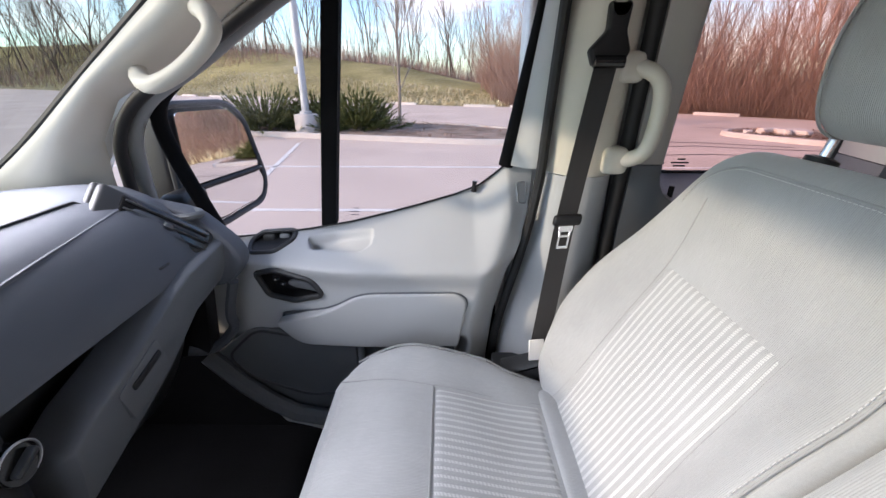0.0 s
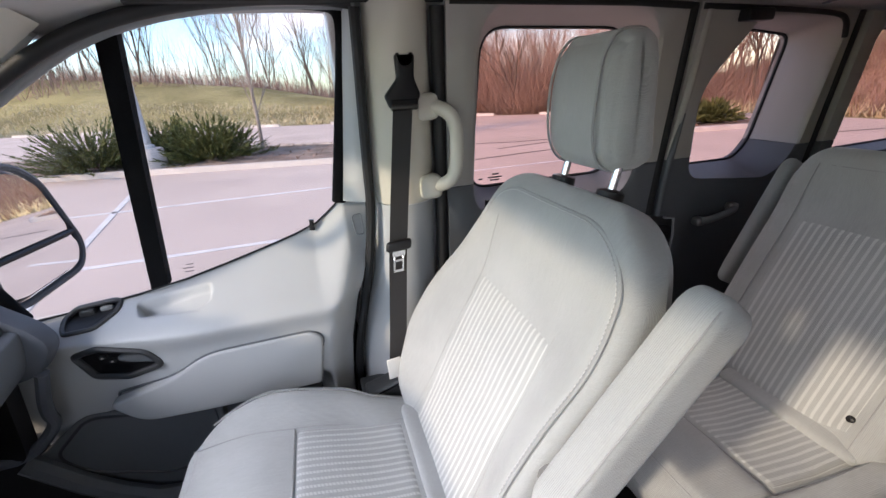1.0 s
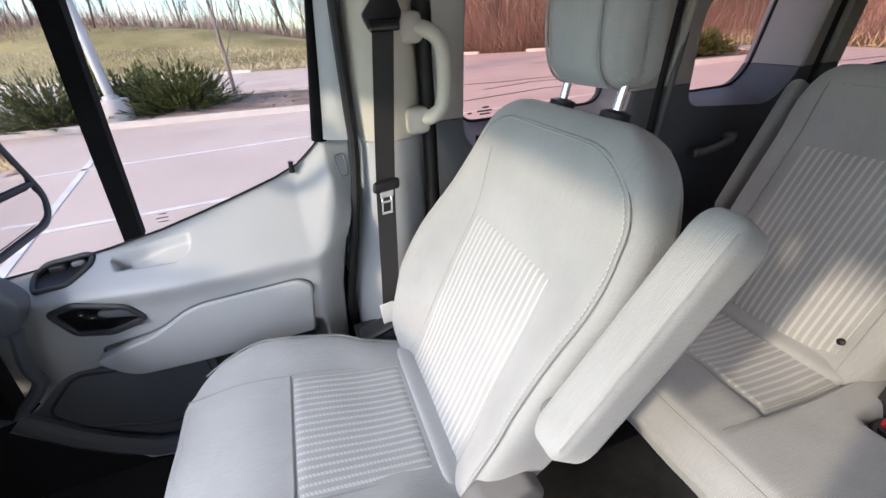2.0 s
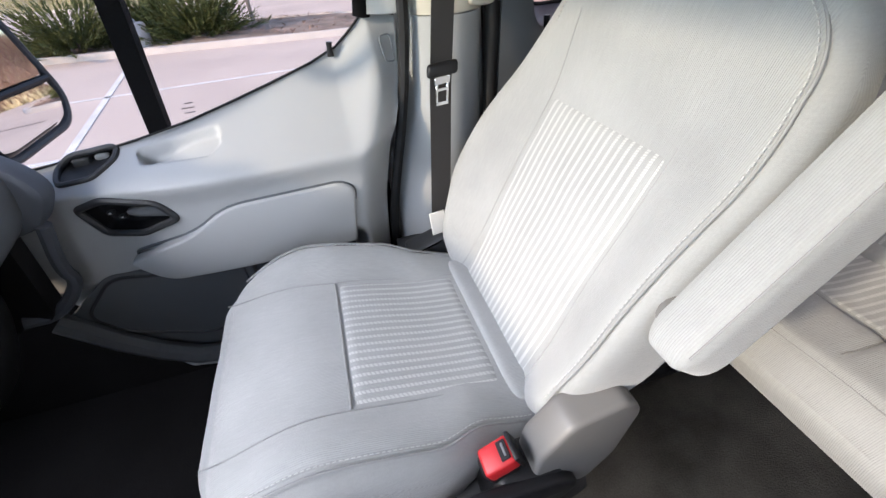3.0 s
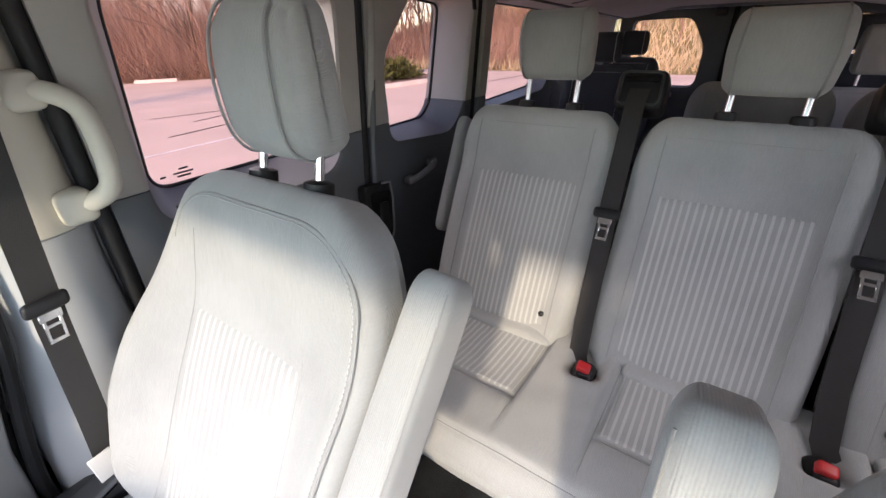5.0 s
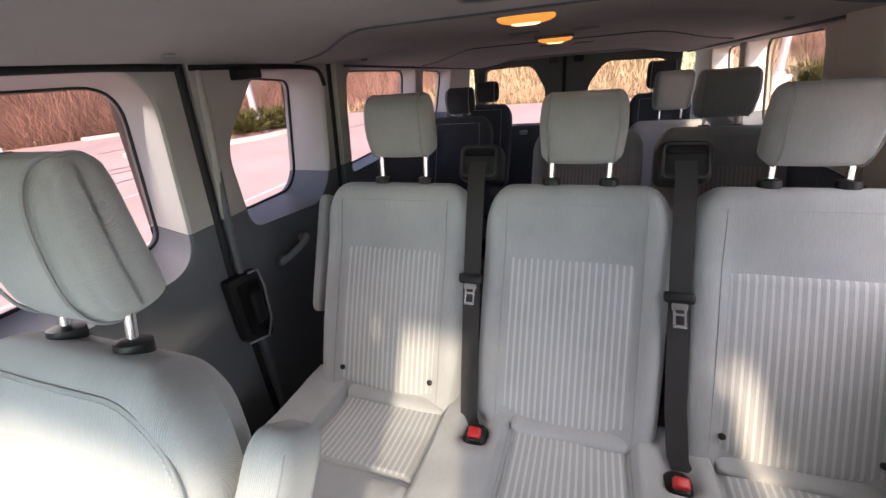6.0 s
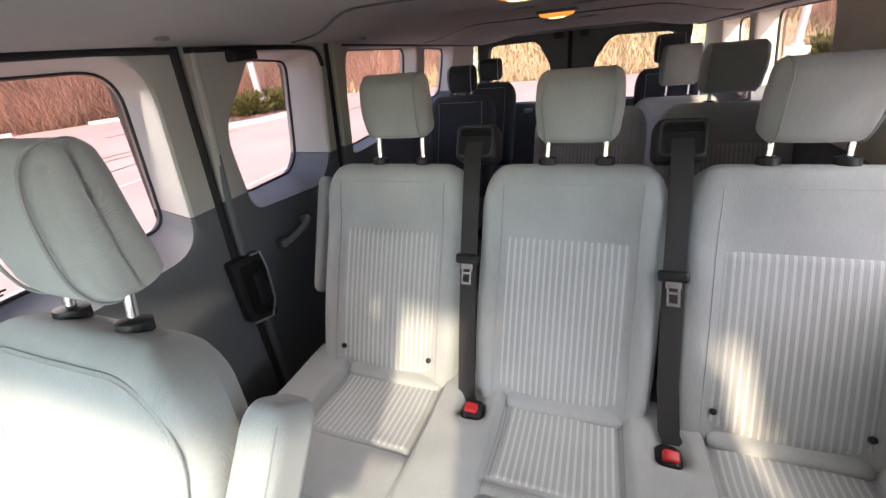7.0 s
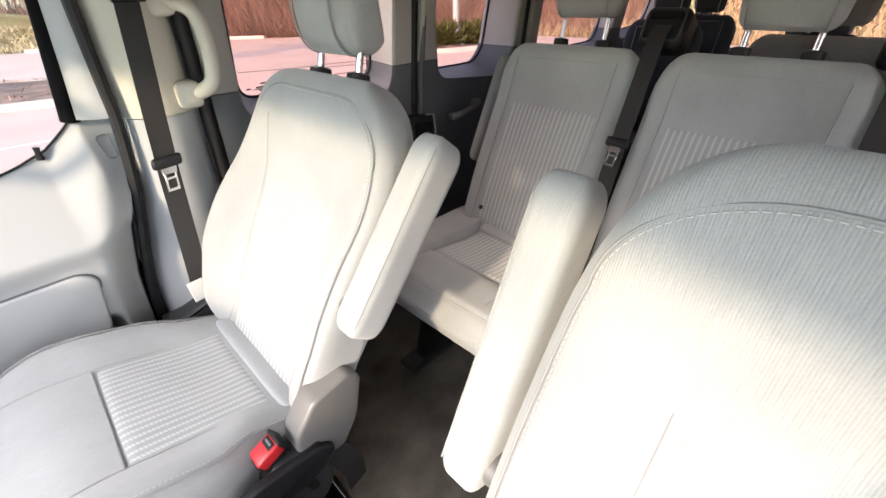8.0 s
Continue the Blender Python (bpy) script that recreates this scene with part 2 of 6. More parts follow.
def soft_box(half, r, n=14, shape=None):
    """A rounded box of many small faces, then bent by shape(p, unit) -> p."""
    grid = [math.sin(math.pi / 2 * (2 * i / n - 1)) * 0.6 + (2 * i / n - 1) * 0.4 for i in range(n + 1)]
    bm = bmesh.new()
    seen = {}

    def vert(u):
        key = tuple(round(c, 5) for c in u)
        if key not in seen:
            p = [u[k] * half[k] for k in range(3)]
            core = [max(-half[k] + r[k], min(half[k] - r[k], p[k])) for k in range(3)]
            d = Vector([(p[k] - core[k]) / r[k] for k in range(3)])
            if d.length > 1e-6:
                d = d / d.length * min(1.0, max(abs(c) for c in d)) if d.length > 0 else d
            q = Vector([core[k] + d[k] * r[k] for k in range(3)])
            seen[key] = bm.verts.new(shape(q, u) if shape else q)
        return seen[key]

    for axis in range(3):
        for side in (-1.0, 1.0):
            for i in range(n):
                for j in range(n):
                    quad = []
                    for a, b in ((i, j), (i + 1, j), (i + 1, j + 1), (i, j + 1)):
                        u = [0, 0, 0]
                        u[axis], u[(axis + 1) % 3], u[(axis + 2) % 3] = side, grid[a], grid[b]
                        quad.append(vert(u))
                    if side < 0:
                        quad.reverse()
                    bm.faces.new(quad)
    bmesh.ops.recalc_face_normals(bm, faces=bm.faces)
    return bm


def tube(points, radius, sides=10, closed=False, smooth_steps=0, flat=1.0):
    """A round bar along a line of points."""
    pts = [Vector(p) for p in points]
    for _ in range(smooth_steps):
        out = [] if closed else [pts[0]]
        span = len(pts) if closed else len(pts) - 1
        for i in range(span):
            a, b = pts[i], pts[(i + 1) % len(pts)]
            out += [a * 0.75 + b * 0.25, a * 0.25 + b * 0.75]
        pts = out if closed else out + [pts[-1]]
    bm = bmesh.new()
    rings, last = [], None
    count = len(pts)
    for i, p in enumerate(pts):
        a = pts[(i - 1) % count] if closed or i > 0 else p
        b = pts[(i + 1) % count] if closed or i < count - 1 else p
        way = (b - a).normalized()
        if last is None:
            side = way.orthogonal().normalized()
        else:
            side = (last - way * last.dot(way)).normalized()
        last = side
        up = way.cross(side)
        rr = radius[i] if isinstance(radius, (list, tuple)) and len(radius) == count else (radius if not isinstance(radius, (list, tuple)) else radius[0])
        rings.append([bm.verts.new(p + (side * math.cos(t) + up * math.sin(t) * flat) * rr) for t in (2 * math.pi * k / sides for k in range(sides))])
    for i in range(count if closed else count - 1):
        a, b = rings[i], rings[(i + 1) % count]
        for k in range(sides):
            bm.faces.new((a[k], a[(k + 1) % sides], b[(k + 1) % sides], b[k]))
    if not closed:
        bm.faces.new(rings[0])
        bm.faces.new(rings[-1])
    bmesh.ops.recalc_face_normals(bm, faces=bm.faces)
    return bm


def ribbon(points, width, thick, across):
    """A flat strap along a line; across: its width's way, one or one a point."""
    pts = [Vector(p) for p in points]
    verts, faces = [], []
    for i, p in enumerate(pts):
        a = Vector(across[i] if isinstance(across, list) else across).normalized()
        way = (pts[min(i + 1, len(pts) - 1)] - pts[max(i - 1, 0)]).normalized()
        n = way.cross(a).normalized()
        for sx, sn in ((-1, -1), (1, -1), (1, 1), (-1, 1)):
            verts.append(p + a * (sx * width / 2) + n * (sn * thick / 2))
    for i in range(len(pts) - 1):
        b = 4 * i
        for k in range(4):
            faces.append((b + k, b + (k + 1) % 4, b + 4 + (k + 1) % 4, b + 4 + k))
    faces += [(0, 1, 2, 3), tuple(4 * (len(pts) - 1) + k for k in range(4))]
    return from_lists(verts, faces)


def prism(outline, axis, a, b, r=0.0, seg=2):
    """A plate: an outline in two axes, from a to b along the third, with rounded rims."""
    bm = bmesh.new()
    k = "xyz".index(axis)
    oth = [i for i in range(3) if i != k]

    def at(p, h):
        v = [0, 0, 0]
        v[oth[0]], v[oth[1]], v[k] = p[0], p[1], h
        return bm.verts.new(v)

    lo, hi = [at(p, a) for p in outline], [at(p, b) for p in outline]
    bm.faces.new(lo)
    bm.faces.new(hi)
    for i in range(len(outline)):
        j = (i + 1) % len(outline)
        bm.faces.new((lo[i], lo[j], hi[j], hi[i]))
    bmesh.ops.recalc_face_normals(bm, faces=bm.faces)
    if r > 0:
        rim = [e for e in bm.edges if all(v in lo for v in e.verts) or all(v in hi for v in e.verts)]
        bmesh.ops.bevel(bm, geom=rim, offset=r, segments=seg, profile=0.5, affect="EDGES")
    return bm


def rounded(corners, r, steps=5):
    """A closed outline with its corners rounded; r: one radius, or one a corner."""
    out, n = [], len(corners)
    for i, c in enumerate(corners):
        c = Vector(c)
        a, b = Vector(corners[i - 1]) - c, Vector(corners[(i + 1) % n]) - c
        rr = r[i] if isinstance(r, (list, tuple)) else r
        rr = min(rr, a.length * 0.48, b.length * 0.48)
        p, q = c + a.normalized() * rr, c + b.normalized() * rr
        for s in range(steps + 1):
            t = s / steps
            out.append(tuple(p * (1 - t) ** 2 + c * 2 * t * (1 - t) + q * t * t))
    return out


def smoothstep(a, b, x):
    t = max(0.0, min(1.0, (x - a) / (b - a)))
    return t * t * (3 - 2 * t)


def lerp_at(table, x):
    """A value between the rows (place, value) of a table."""
    if x <= table[0][0]:
        return table[0][1]
    for (a, u), (b, v) in zip(table, table[1:]):
        if x <= b:
            return u + (v - u) * (x - a) / (b - a)
    return table[-1][1]


def inside(outline, x, z):
    """How deep a place lies in an outline (below 0: outside)."""
    hit, near = False, 1e9
    for i, (ax, az) in enumerate(outline):
        bx, bz = outline[(i + 1) % len(outline)]
        if (az > z) != (bz > z) and x < (bx - ax) * (z - az) / (bz - az) + ax:
            hit = not hit
        dx, dz = bx - ax, bz - az
        t = max(0, min(1, ((x - ax) * dx + (z - az) * dz) / (dx * dx + dz * dz + 1e-12)))
        near = min(near, math.hypot(x - ax - t * dx, z - az - t * dz))
    return near if hit else -near


def sheet(us, vs, fn):
    """A surface of fn(u, v) over two lists."""
    verts = [fn(u, v) for u in us for v in vs]
    m = len(vs)
    faces = [(i * m + j, (i + 1) * m + j, (i + 1) * m + j + 1, i * m + j + 1) for i in range(len(us) - 1) for j in range(m - 1)]
    return from_lists(verts, faces)


def steps(a, b, n):
    return [a + (b - a) * i / n for i in range(n + 1)]


# ---------------------------------------------------------------- the van's shell
MID, FLOOR = 0.06, 0.70              # the van's middle line and its floor
REAR = 3.78


def lean(y, z):
    """The side walls lean in above the waist."""
    return y - 0.10 * max(0.0, z - 1.4)


def ceiling_z(x, y):
    d = abs(y - MID)
    edge = lerp_at([(-0.34, 1.925), (-0.12, 1.94), (0.45, 1.945), (1.05, 1.936), (1.635, 1.917), (3.8, 1.812)], x)
    return edge + 0.048 * smoothstep(0.74, 0.34, d) - 0.01 * smoothstep(0.74, 0.82, d)


def side(p, s):
    """A place on the passenger side (s = 1), or its mirror on the driver's."""
    return Vector(p) if s > 0 else Vector((p[0], 2 * MID - p[1], p[2]))


def flip(bm, s):
    if s < 0:
        for v in bm.verts:
            v.co.y = 2 * MID - v.co.y
        bmesh.ops.reverse_faces(bm, faces=bm.faces)
    return bm


def wall_panel(x0, x1, z0, z1, hole, hole_in, y_in=0.83, y_out=1.02):
    """A lined wall with a window's opening right through: the inner face, the splayed reveal, the rebate and the outer skin."""
    n = len(hole)
    cx, cz = sum(p[0] for p in hole) / n, sum(p[1] for p in hole) / n
    rect = []
    for x, z in hole_in:
        dx, dz = x - cx, z - cz
        k = min((x1 - cx) / dx if dx > 0 else (x0 - cx) / dx if dx < 0 else 1e9, (z1 - cz) / dz if dz > 0 else (z0 - cz) / dz if dz < 0 else 1e9)
        rect.append((cx + dx * k, cz + dz * k))
    for c in ((x0, z0), (x1, z0), (x1, z1), (x0, z1)):
        i = min(range(n), key=lambda j: (rect[j][0] - c[0]) ** 2 + (rect[j][1] - c[1]) ** 2)
        rect[i] = c
    loops = []

    def loop(pts, y):
        loops.append([Vector((x, lean(y, z), z)) for x, z in pts])

    def between(t):
        return [(a[0] * (1 - t) + b[0] * t, a[1] * (1 - t) + b[1] * t) for a, b in zip(rect, hole_in)]

    def deep(t):
        return [(a[0] * (1 - t) + b[0] * t, a[1] * (1 - t) + b[1] * t) for a, b in zip(hole_in, hole)]

    loop(rect, y_in), loop(between(0.5), y_in), loop(between(0.9), y_in), loop(deep(0.03), y_in + 0.006), loop(deep(0.1), y_in + 0.022)
    loop(deep(0.95), y_out - 0.03), loop(hole, y_out - 0.02), loop(hole, y_out), loop(between(0.5), y_out), loop(rect, y_out)
    verts = [v for lp in loops for v in lp]
    faces = []
    for i in range(len(loops)):
        j = (i + 1) % len(loops)
        for k in range(n):
            faces.append((i * n + k, i * n + (k + 1) % n, j * n + (k + 1) % n, j * n + k))
    return from_lists(verts, faces)


def cut(bm, z, keep_above):
    geom = list(bm.verts) + list(bm.edges) + list(bm.faces)
    bmesh.ops.bisect_plane(bm, geom=geom, plane_co=(0, 0, z), plane_no=(0, 0, 1), clear_inner=keep_above, clear_outer=not keep_above)
    rim = [e for e in bm.edges if e.is_boundary]
    if rim:
        bmesh.ops.holes_fill(bm, edges=rim, sides=0)
    return bm


def pane(name, outline, y, s, material, parent):
    """A sheet of glass 4 mm thick in a side wall."""
    bm = prism(outline, "y", y, y + 0.004)
    for v in bm.verts:
        v.co.y = lean(v.co.y, v.co.z)
    ob = part(name, flip(bm, s), material, parent, smooth=False)
    ob.visible_shadow = False
    return ob


def gasket(outline, y, s, parent, r=0.006):
    part("window_seal", flip(tube([(x, lean(y, z), z) for x, z in outline], r, 6, closed=True), s), RUBBER, parent)


def panel_thing(name, label, category, x0, x1, glass_hole, trim_hole, s, z0=FLOOR, z1=1.95, split=1.555, tint=True, upper=None, lower=None, y_in=0.83):
    e = thing(name, side(((x0 + x1) / 2, 0.9, z0), s), label, category, kind="structure")
    part("upper_lining", flip(cut(wall_panel(x0, x1, z0, z1, glass_hole, trim_hole, y_in), split + 0.001, True), s), upper or TRIM_LIGHT, e)
    part("lower_lining", flip(cut(wall_panel(x0, x1, z0, z1, glass_hole, trim_hole, y_in), split - 0.001, False), s), lower or TRIM_DARK, e)
    pane("pane", glass_hole, 1.003, s, GLASS_TINT if tint else GLASS_CLEAR, e)
    gasket(glass_hole, 1.0, s, e)
    return e


Q_GLASS = rounded([(0.572, 1.502), (1.028, 1.502), (1.045, 1.905), (0.595, 1.912)], [0.05, 0.05, 0.09, 0.07], 7)
Q_TRIM = rounded([(0.515, 1.462), (0.985, 1.462), (1.0, 1.935), (0.525, 1.94)], [0.09, 0.09, 0.12, 0.10], 7)
S_GLASS = rounded([(1.315, 1.490), (1.565, 1.490), (1.615, 1.545), (1.652, 1.875), (1.44, 1.898), (1.295, 1.70)], [0.05, 0.04, 0.05, 0.04, 0.06, 0.10], 7)
S_TRIM = rounded([(1.19, 1.49), (1.53, 1.455), (1.602, 1.53), (1.628, 1.905), (1.305, 1.908), (1.158, 1.735)], [0.05, 0.06, 0.05, 0.05, 0.03, 0.06], 7)
R_GLASS = rounded([(1.98, 1.475), (2.63, 1.49), (2.68, 1.862), (2.03, 1.89)], 0.07, 7)
R_TRIM = rounded([(1.855, 1.47), (2.60, 1.475), (2.65, 1.885), (1.905, 1.905)], 0.08, 7)
T_GLASS = rounded([(2.90, 1.52), (3.27, 1.54), (3.35, 1.825), (2.93, 1.85)], 0.07, 7)
T_TRIM = rounded([(2.73, 1.49), (3.24, 1.50), (3.32, 1.85), (2.76, 1.875)], 0.07, 7)

door_2 = panel_thing("door_2", "grey-lined side door leaf with a tinted window", "van door", 0.452, 1.062, Q_GLASS, Q_TRIM, 1)
door_3 = panel_thing("door_3", "dark grey rear side door leaf with a tinted window", "van door", 1.095, 1.652, S_GLASS, S_TRIM, 1)
panel_thing("wall_right_middle", "dark grey lower and warm grey upper side lining with a window", "wall", 1.802, 2.698, R_GLASS, R_TRIM, 1, y_in=0.90)
panel_thing("wall_right_rear", "warm grey side lining with a small rear window", "wall", 2.701, REAR, T_GLASS, T_TRIM, 1, y_in=0.90)
panel_thing("wall_left_front", "cream and grey side lining with a window behind the driver's door", "wall", 0.452, 1.50, rounded([(0.60, 1.50), (1.33, 1.50), (1.33, 1.89), (0.62, 1.90)], 0.08, 7),
            rounded([(0.56, 1.46), (1.30, 1.46), (1.30, 1.92), (0.58, 1.93)], 0.1, 7), -1, upper=CREAM)
panel_thing("wall_left_middle", "warm cream side lining with a window", "wall", 1.80, 2.76, [(x + 0.09, z) for x, z in R_GLASS], [(x + 0.075, z) for x, z in R_TRIM], -1, upper=CREAM, y_in=0.90)
panel_thing("wall_left_rear", "warm cream rear side lining with a small window", "wall", 2.763, REAR, [(x + 0.06, z) for x, z in T_GLASS], [(x + 0.055, z) for x, z in T_TRIM], -1, upper=CREAM, y_in=0.90)
for s, x0, x1 in ((1, 1.690, 1.800), (-1, 1.503, 1.798)):
    e = thing("pillar", side(((x0 + x1) / 2, 0.9, FLOOR), s), "two-tone pillar trim between side windows", "pillar", kind="structure")
    for nm, za, zb, m in (("upper_trim", 1.556, 1.955, TRIM_LIGHT if s > 0 else CREAM), ("lower_trim", FLOOR, 1.553, TRIM_DARK)):
        bm = sheet(steps(0, 1, 16), steps(za, zb, 20), lambda v, z: Vector((x0 + (x1 - x0) * v, lean(0.825 + 0.085 * smoothstep(0.62, 1.0, v) + 0.02 * smoothstep(0.10, 0.0, v), z), z)))
        part(nm, flip(bm, s), m, e)
    part("outer_skin", flip(rbox(((x0 + x1) / 2, 0.97, 1.32), (x1 - x0, 0.06, 1.26), 0.01), s), PAINT, e)

# door edges, handles and pockets of the side door's two leaves
for x, top in ((1.078, 1.93), (1.67, 1.92), (0.437, 1.93)):
    ob = obj("trim", tube([(x, 0.842, FLOOR), (x, 0.842, 1.4), (x, lean(0.842, top), top)], 0.015, 10), RUBBER)
    tagged(ob, "black rubber door seal strip between wall linings", "seal", kind="structure")
part("edge_moulding", tube([(1.103, 0.828, FLOOR + 0.02), (1.103, 0.826, 1.2), (1.100, 0.826, 1.42), (1.112, 0.80, 1.7), (1.125, 0.785, 1.92)], 0.010, 10, smooth_steps=1), TRIM_DARK, door_3, "rounded grey door edge")
part("upper_edge_moulding", tube([(1.100, 0.8245, 1.56), (1.112, 0.799, 1.7), (1.125, 0.784, 1.92)], 0.0115, 10, smooth_steps=1), TRIM_LIGHT, door_3)
hd = part("door_handle", tube([(1.25, 0.83, 1.352), (1.255, 0.80, 1.358), (1.275, 0.792, 1.362), (1.355, 0.792, 1.378), (1.375, 0.80, 1.382), (1.38, 0.83, 1.384)], 0.011, 10, smooth_steps=2), TRIM_MID, door_3, "dark grey pull handle with pale end caps")
for c in ((1.252, 0.812, 1.355), (1.378, 0.812, 1.384)):
    part("end_cap", rbox(c, (0.03, 0.03, 0.026), 0.008), STEEL, hd)
pk = part("latch_pocket", prism(rounded([(1.030, 1.195), (1.128, 1.165), (1.145, 1.385), (1.028, 1.40)], 0.015), "y", 0.797, 0.829, 0.005), BLACK, door_3, "black latch surround")
part("pocket_floor", prism(rounded([(1.050, 1.21), (1.112, 1.19), (1.125, 1.365), (1.048, 1.375)], 0.015), "y", 0.793, 0.798), GLOSS_BLACK, pk)
part("pocket_rim", tube([(1.034, 0.797, 1.194), (1.128, 0.795, 1.166), (1.145, 0.795, 1.385), (1.10, 0.797, 1.392)], 0.004, 6, smooth_steps=1), TRIM_MID, pk)
part("lever", rbox((1.092, 0.789, 1.285), (0.034, 0.014, 0.10), 0.006), BLACK, pk)
part("track_stop", rbox((1.26, 0.775, 1.905), (0.085, 0.05, 0.028), 0.006), BLACK, door_3)
part("lock_peg", tube([(0.57, 0.86, 1.47), (0.57, 0.858, 1.50)], 0.006, 8), BLACK, door_2)

part("top_seal", tube([(0.46, 0.778, 1.938), (0.90, 0.778, 1.934), (1.066, 0.778, 1.927)], 0.008, 10), RUBBER, door_2, "black rubber seal over the door")
part("top_seal", tube([(1.10, 0.778, 1.926), (1.31, 0.778, 1.921), (1.56, 0.778, 1.910), (1.612, 0.780, 1.895), (1.628, 0.784, 1.85)], 0.007, 10, smooth_steps=2), RUBBER, door_3, "black rubber seal over the door")

# rear wall with two barn doors
for name, y0, y1, sgn in (("door_4", 0.122, 0.82, 1), ("door_5", -0.66, 0.116, -1)):
    gl = [(0.725, 1.36), (0.735, 1.80), (0.36, 1.808), (0.252, 1.62), (0.262, 1.36)] if sgn > 0 else [(-0.045, 1.36), (-0.047, 1.64), (-0.16, 1.80), (-0.575, 1.79), (-0.565, 1.36)]
    gl = rounded(gl, 0.06, 6)
    e = thing(name, (REAR, (y0 + y1) / 2, FLOOR), "dark grey rear barn door with a large window", "van door", kind="structure")
    n = len(gl)
    cx, cz = sum(p[0] for p in gl) / n, sum(p[1] for p in gl) / n
    rect = []
    for y, z in gl:
        dx, dz = y - cx, z - cz
        k = min((y1 - cx) / dx if dx > 0 else (y0 - cx) / dx, (1.93 - cz) / dz if dz > 0 else (FLOOR - cz) / dz)
        rect.append((cx + dx * k, cz + dz * k))
    for c in ((y0, FLOOR), (y1, FLOOR), (y1, 1.93), (y0, 1.93)):
        i = min(range(n), key=lambda j: (rect[j][0] - c[0]) ** 2 + (rect[j][1] - c[1]) ** 2)
        rect[i] = c
    loops = [[(REAR, y, z) for y, z in rect], [(REAR, y, z) for y, z in gl], [(REAR + 0.07, y, z) for y, z in gl], [(REAR + 0.07, y, z) for y, z in rect]]
    vs = [v for lp in loops for v in lp]
    fs = [(i * n + k, i * n + (k + 1) % n, ((i + 1) % 4) * n + (k + 1) % n, ((i + 1) % 4) * n + k) for i in range(4) for k in range(n)]
    part("lining", from_lists(vs, fs), TRIM_DARK, e)
    pn = part("pane", prism(gl, "x", REAR + 0.05, REAR + 0.054), GLASS_TINT, e, smooth=False)
    pn.visible_shadow = False
    part("window_seal", tube([(REAR + 0.045, y, z) for y, z in gl], 0.008, 6, closed=True), RUBBER, e)
    part("edge_bead", tube([(REAR - 0.004, y0 if sgn > 0 else y1, FLOOR), (REAR - 0.004, y0 if sgn > 0 else y1, 1.9)], 0.012, 6), BLACK, e)
part("latch", rbox((REAR - 0.03, 0.42, 1.31), (0.05, 0.06, 0.03), 0.008), STEEL, bpy.data.objects["door_4"], "steel latch catch")
for y in (0.02, 0.20):
    part("hinge_block", rbox((REAR - 0.03, y, 1.83), (0.05, 0.07, 0.05), 0.01), CHARCOAL, bpy.data.objects["door_4" if y > 0.1 else "door_5"])
tagged(obj("trim", rbox((REAR - 0.06, MID, 1.875), (0.12, 1.44, 0.05), 0.02), TRIM_MID), "grey header trim over the rear doors", "trim", kind="structure")

# floor
tagged(obj("floor", rbox((2.08, MID, FLOOR - 0.03), (3.5, 1.90, 0.06), 0.005), CARPET), "dark grey speckled van carpet", "floor", kind="structure")
# cab floor and bulkhead: the footwell's deep shade is put into their colour
tagged(obj("floor_cab", rbox((-0.43, MID, FLOOR - 0.032), (1.50, 1.90, 0.06), 0.005), MAT_BLACK), "cab floor coloured near-black for deep shade", "floor", kind="structure")
tagged(obj("wall_front", rbox((-1.17, MID, 1.02), (0.03, 1.80, 0.72), 0.005), MAT_BLACK), "bulkhead coloured near-black for the footwell's shade", "wall", kind="structure")

# ceiling, ribs and lamps
ys = steps(MID - 0.82, MID + 0.82, 40)


def ceil_pt(x, y):
    z = ceiling_z(x, y)
    for rib in (0.6, 1.72, 2.7, 3.2):
        z -= 0.010 * math.exp(-((x - rib) / 0.02) ** 2) * (1 - smoothstep(0.5, 0.62, abs(y - MID)))
    if x < -0.05:
        z -= 0.03 * smoothstep(0.05, 0.34, -x)
    return Vector((x, y, z))


low = sheet(steps(-0.34, REAR, 200), ys, ceil_pt)
bmesh.ops.solidify(low, geom=list(low.faces), thickness=-0.02)
tagged(obj("ceiling", low, HEADLINER), "grey felt headliner with moulded cross ribs", "ceiling", kind="structure")
roof = sheet(steps(-0.36, REAR + 0.09, 20), steps(MID - 0.93, MID + 0.93, 24), lambda x, y: Vector((x, y, 2.12 - 0.02 * x - 0.16 * smoothstep(0.55, 0.95, abs(y - MID)))))
bmesh.ops.solidify(roof, geom=list(roof.faces), thickness=0.01)
tagged(obj("roof", roof, PAINT), "white painted van roof panel", "roof", kind="structure")
for x0 in (1.28, 2.30):
    pts = []
    for y in steps(-0.68, 0.68, 30):
        xx = x0 + 0.16 * smoothstep(0.34, 0.62, abs(y))
        pts.append((xx, MID + y, ceil_pt(xx, MID + y).z - 0.001))
    tagged(obj("trim", tube(pts, 0.004, 6), TRIM_DARK), "dark seam across the headliner", "trim", kind="structure")
for s in (1, -1):
    pts = [(x, MID + s * 0.735, ceiling_z(x, MID + 0.735) + 0.002) for x in steps(-0.1, 3.7, 24)]
    tagged(obj("trim", tube(pts, 0.010, 8), RUBBER), "black seal along the headliner's edge", "trim", kind="structure")


